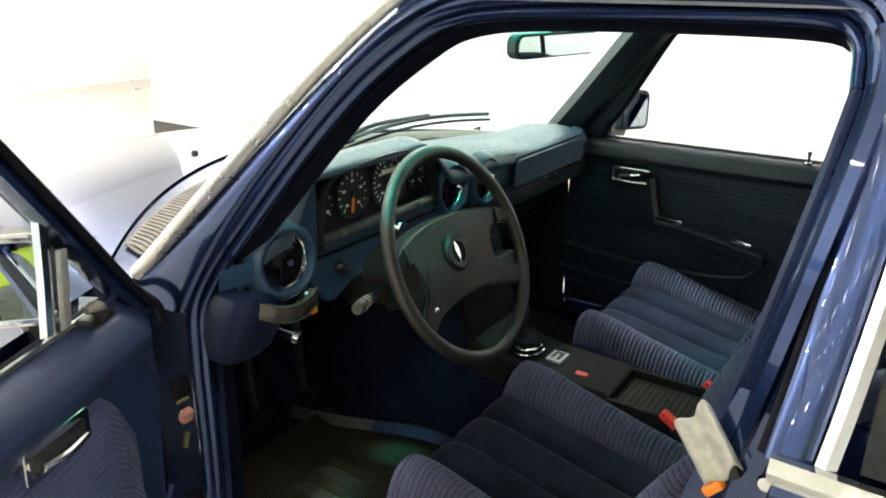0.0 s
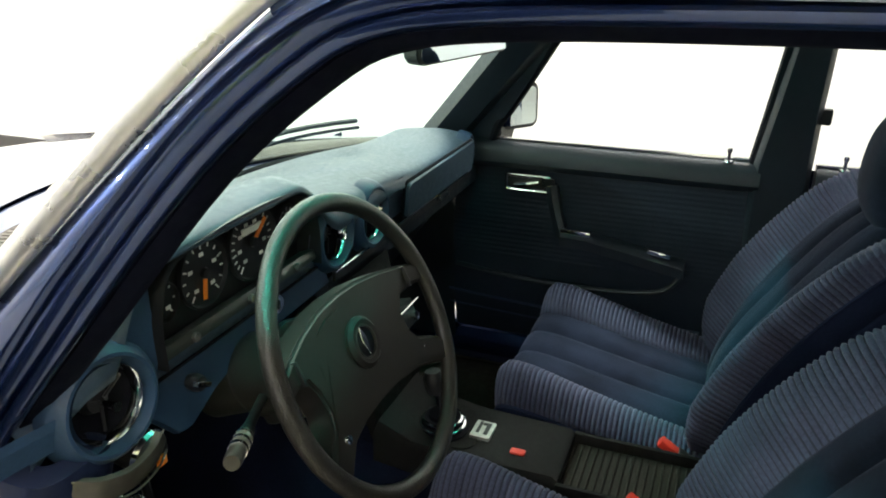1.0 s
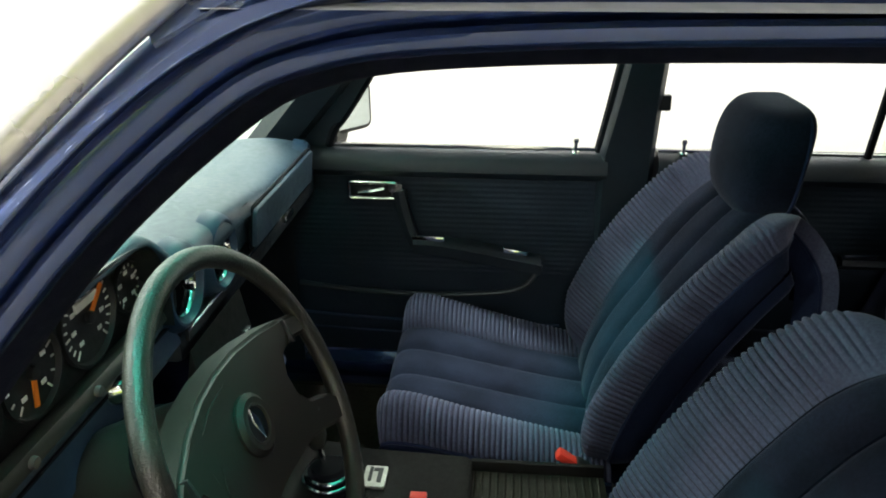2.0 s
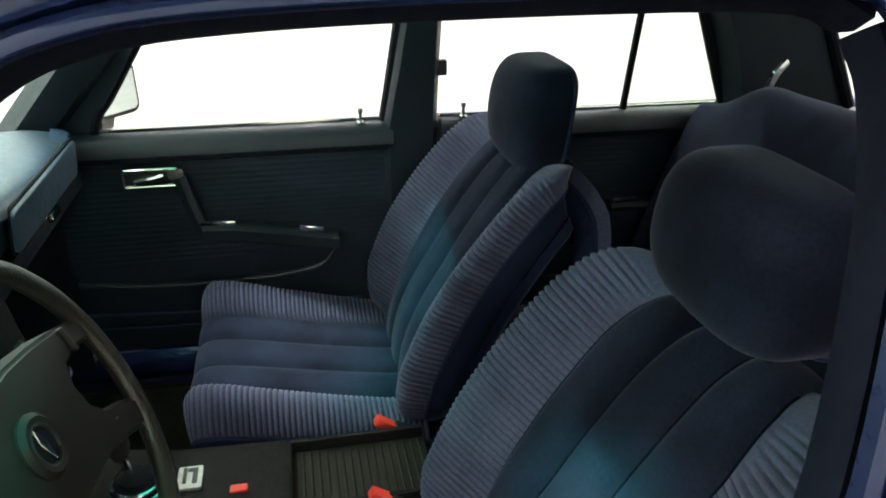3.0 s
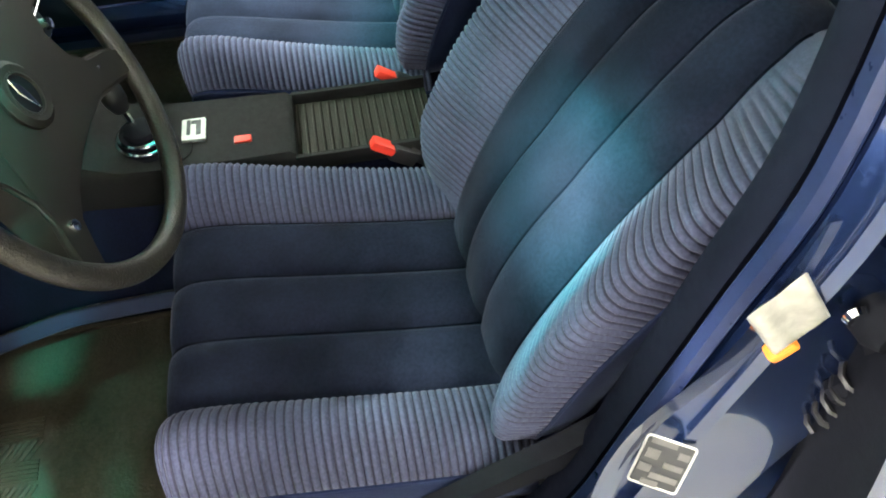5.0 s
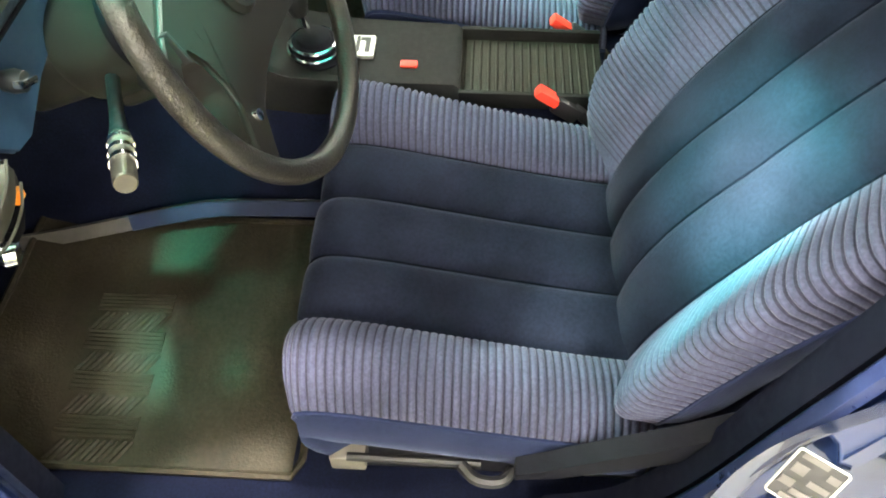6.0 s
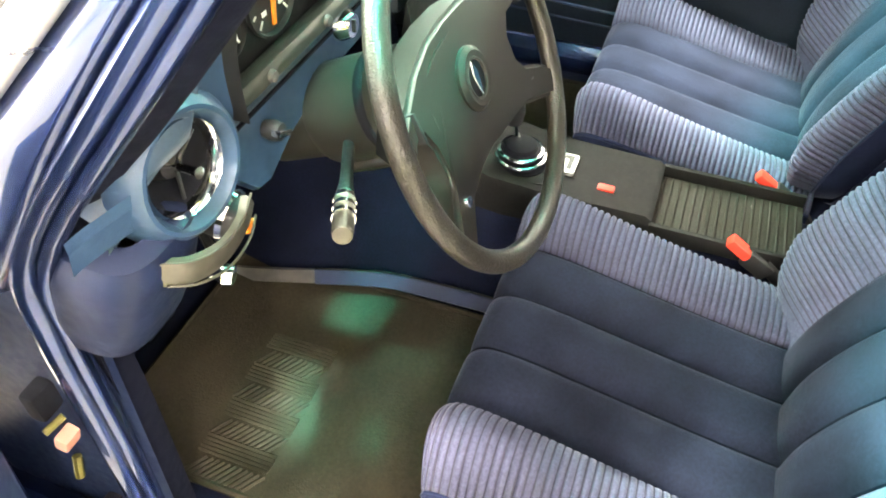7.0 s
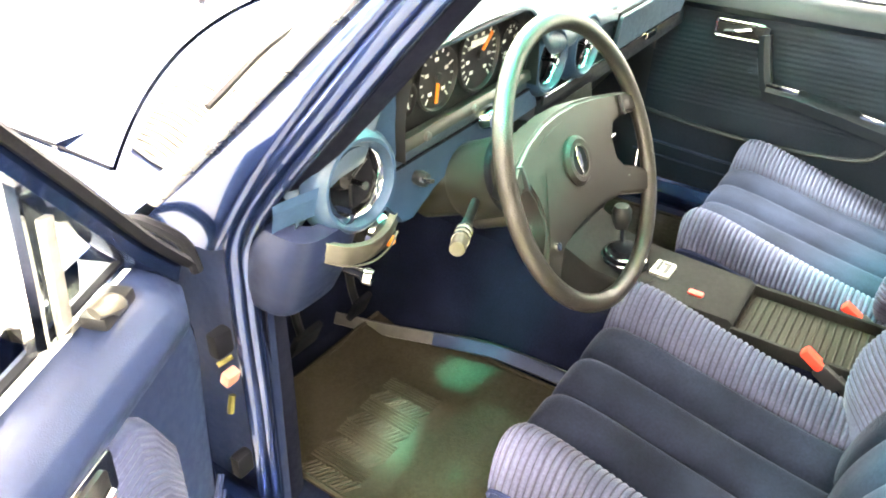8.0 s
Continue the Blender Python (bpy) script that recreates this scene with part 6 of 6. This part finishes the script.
part("mirror_foot", tube([DMP @ Vector((0, -0.04, -0.03)), (0.20, 1.0, 0.09), (0.19, 0.975, 0.075)], [0.022, 0.024, 0.03], 8, n=8), BLACK, dm)

# ---- other car standing in the showroom ----
other = thing("lime_car", "lime green hatchback parked across the showroom", "car", (-5.6, -2.4, 0))
prof = [(-1.9, 0.30), (-1.95, 0.62), (-1.86, 0.92), (-1.55, 1.38), (-1.2, 1.47), (0.1, 1.46), (0.75, 1.02), (1.75, 0.86), (1.95, 0.62), (1.93, 0.30)]
pc = curve_pts(prof, 50)
part("body", loft([[Vector((x, y * k, 0.30 + (z - 0.30) * h)) for y, z in pc] for x, k, h in ((-0.82, 0.92, 0.62), (-0.85, 0.97, 0.68), (-0.80, 1.0, 0.72), (-0.62, 1.0, 0.97), (-0.4, 1.0, 1.0), (0.4, 1.0, 1.0), (0.62, 1.0, 0.97), (0.80, 1.0, 0.72), (0.85, 0.97, 0.68), (0.82, 0.92, 0.62))]), LIME, other, "lime green body")
for sx in (-1, 1):
    part("side_window", plate([(-1.35, 0.98), (-1.25, 1.32), (-1.0, 1.38), (0.0, 1.38), (0.5, 1.05), (0.45, 0.98)], 0.012, Matrix(((0, 0, sx, sx * 0.73), (1, 0, 0, 0), (0, 1, 0, 0), (0, 0, 0, 1))), 0.002), BLACK, other, "dark side window")
    part("rub_strip", box((sx * 0.852, 0, 0.55), (0.02, 3.2, 0.05), 0.006), BLACK, other)
    for wy in (-1.2, 1.25):
        w = part("wheel", lathe([(0.20, -0.09), (0.29, -0.10), (0.31, -0.06), (0.31, 0.06), (0.29, 0.10), (0.20, 0.09)], pose(sx * 0.76, wy, 0.31, 0, 90, 0), 32), RUBBER, other, "black tyre")
        part("rim", lathe([(0.0, 0.03), (0.16, 0.05), (0.20, 0.09), (0.20, -0.09), (0.0, -0.05)], pose(sx * 0.76, wy, 0.31, 0, 90 * sx, 0), 24), WORN_METAL, w)
part("rear_screen", plate(rounded(1.15, 0.36, 0.06), 0.01, pose(0, -1.72, 1.16, 70, 0, 0), 0.002), BLACK, other)
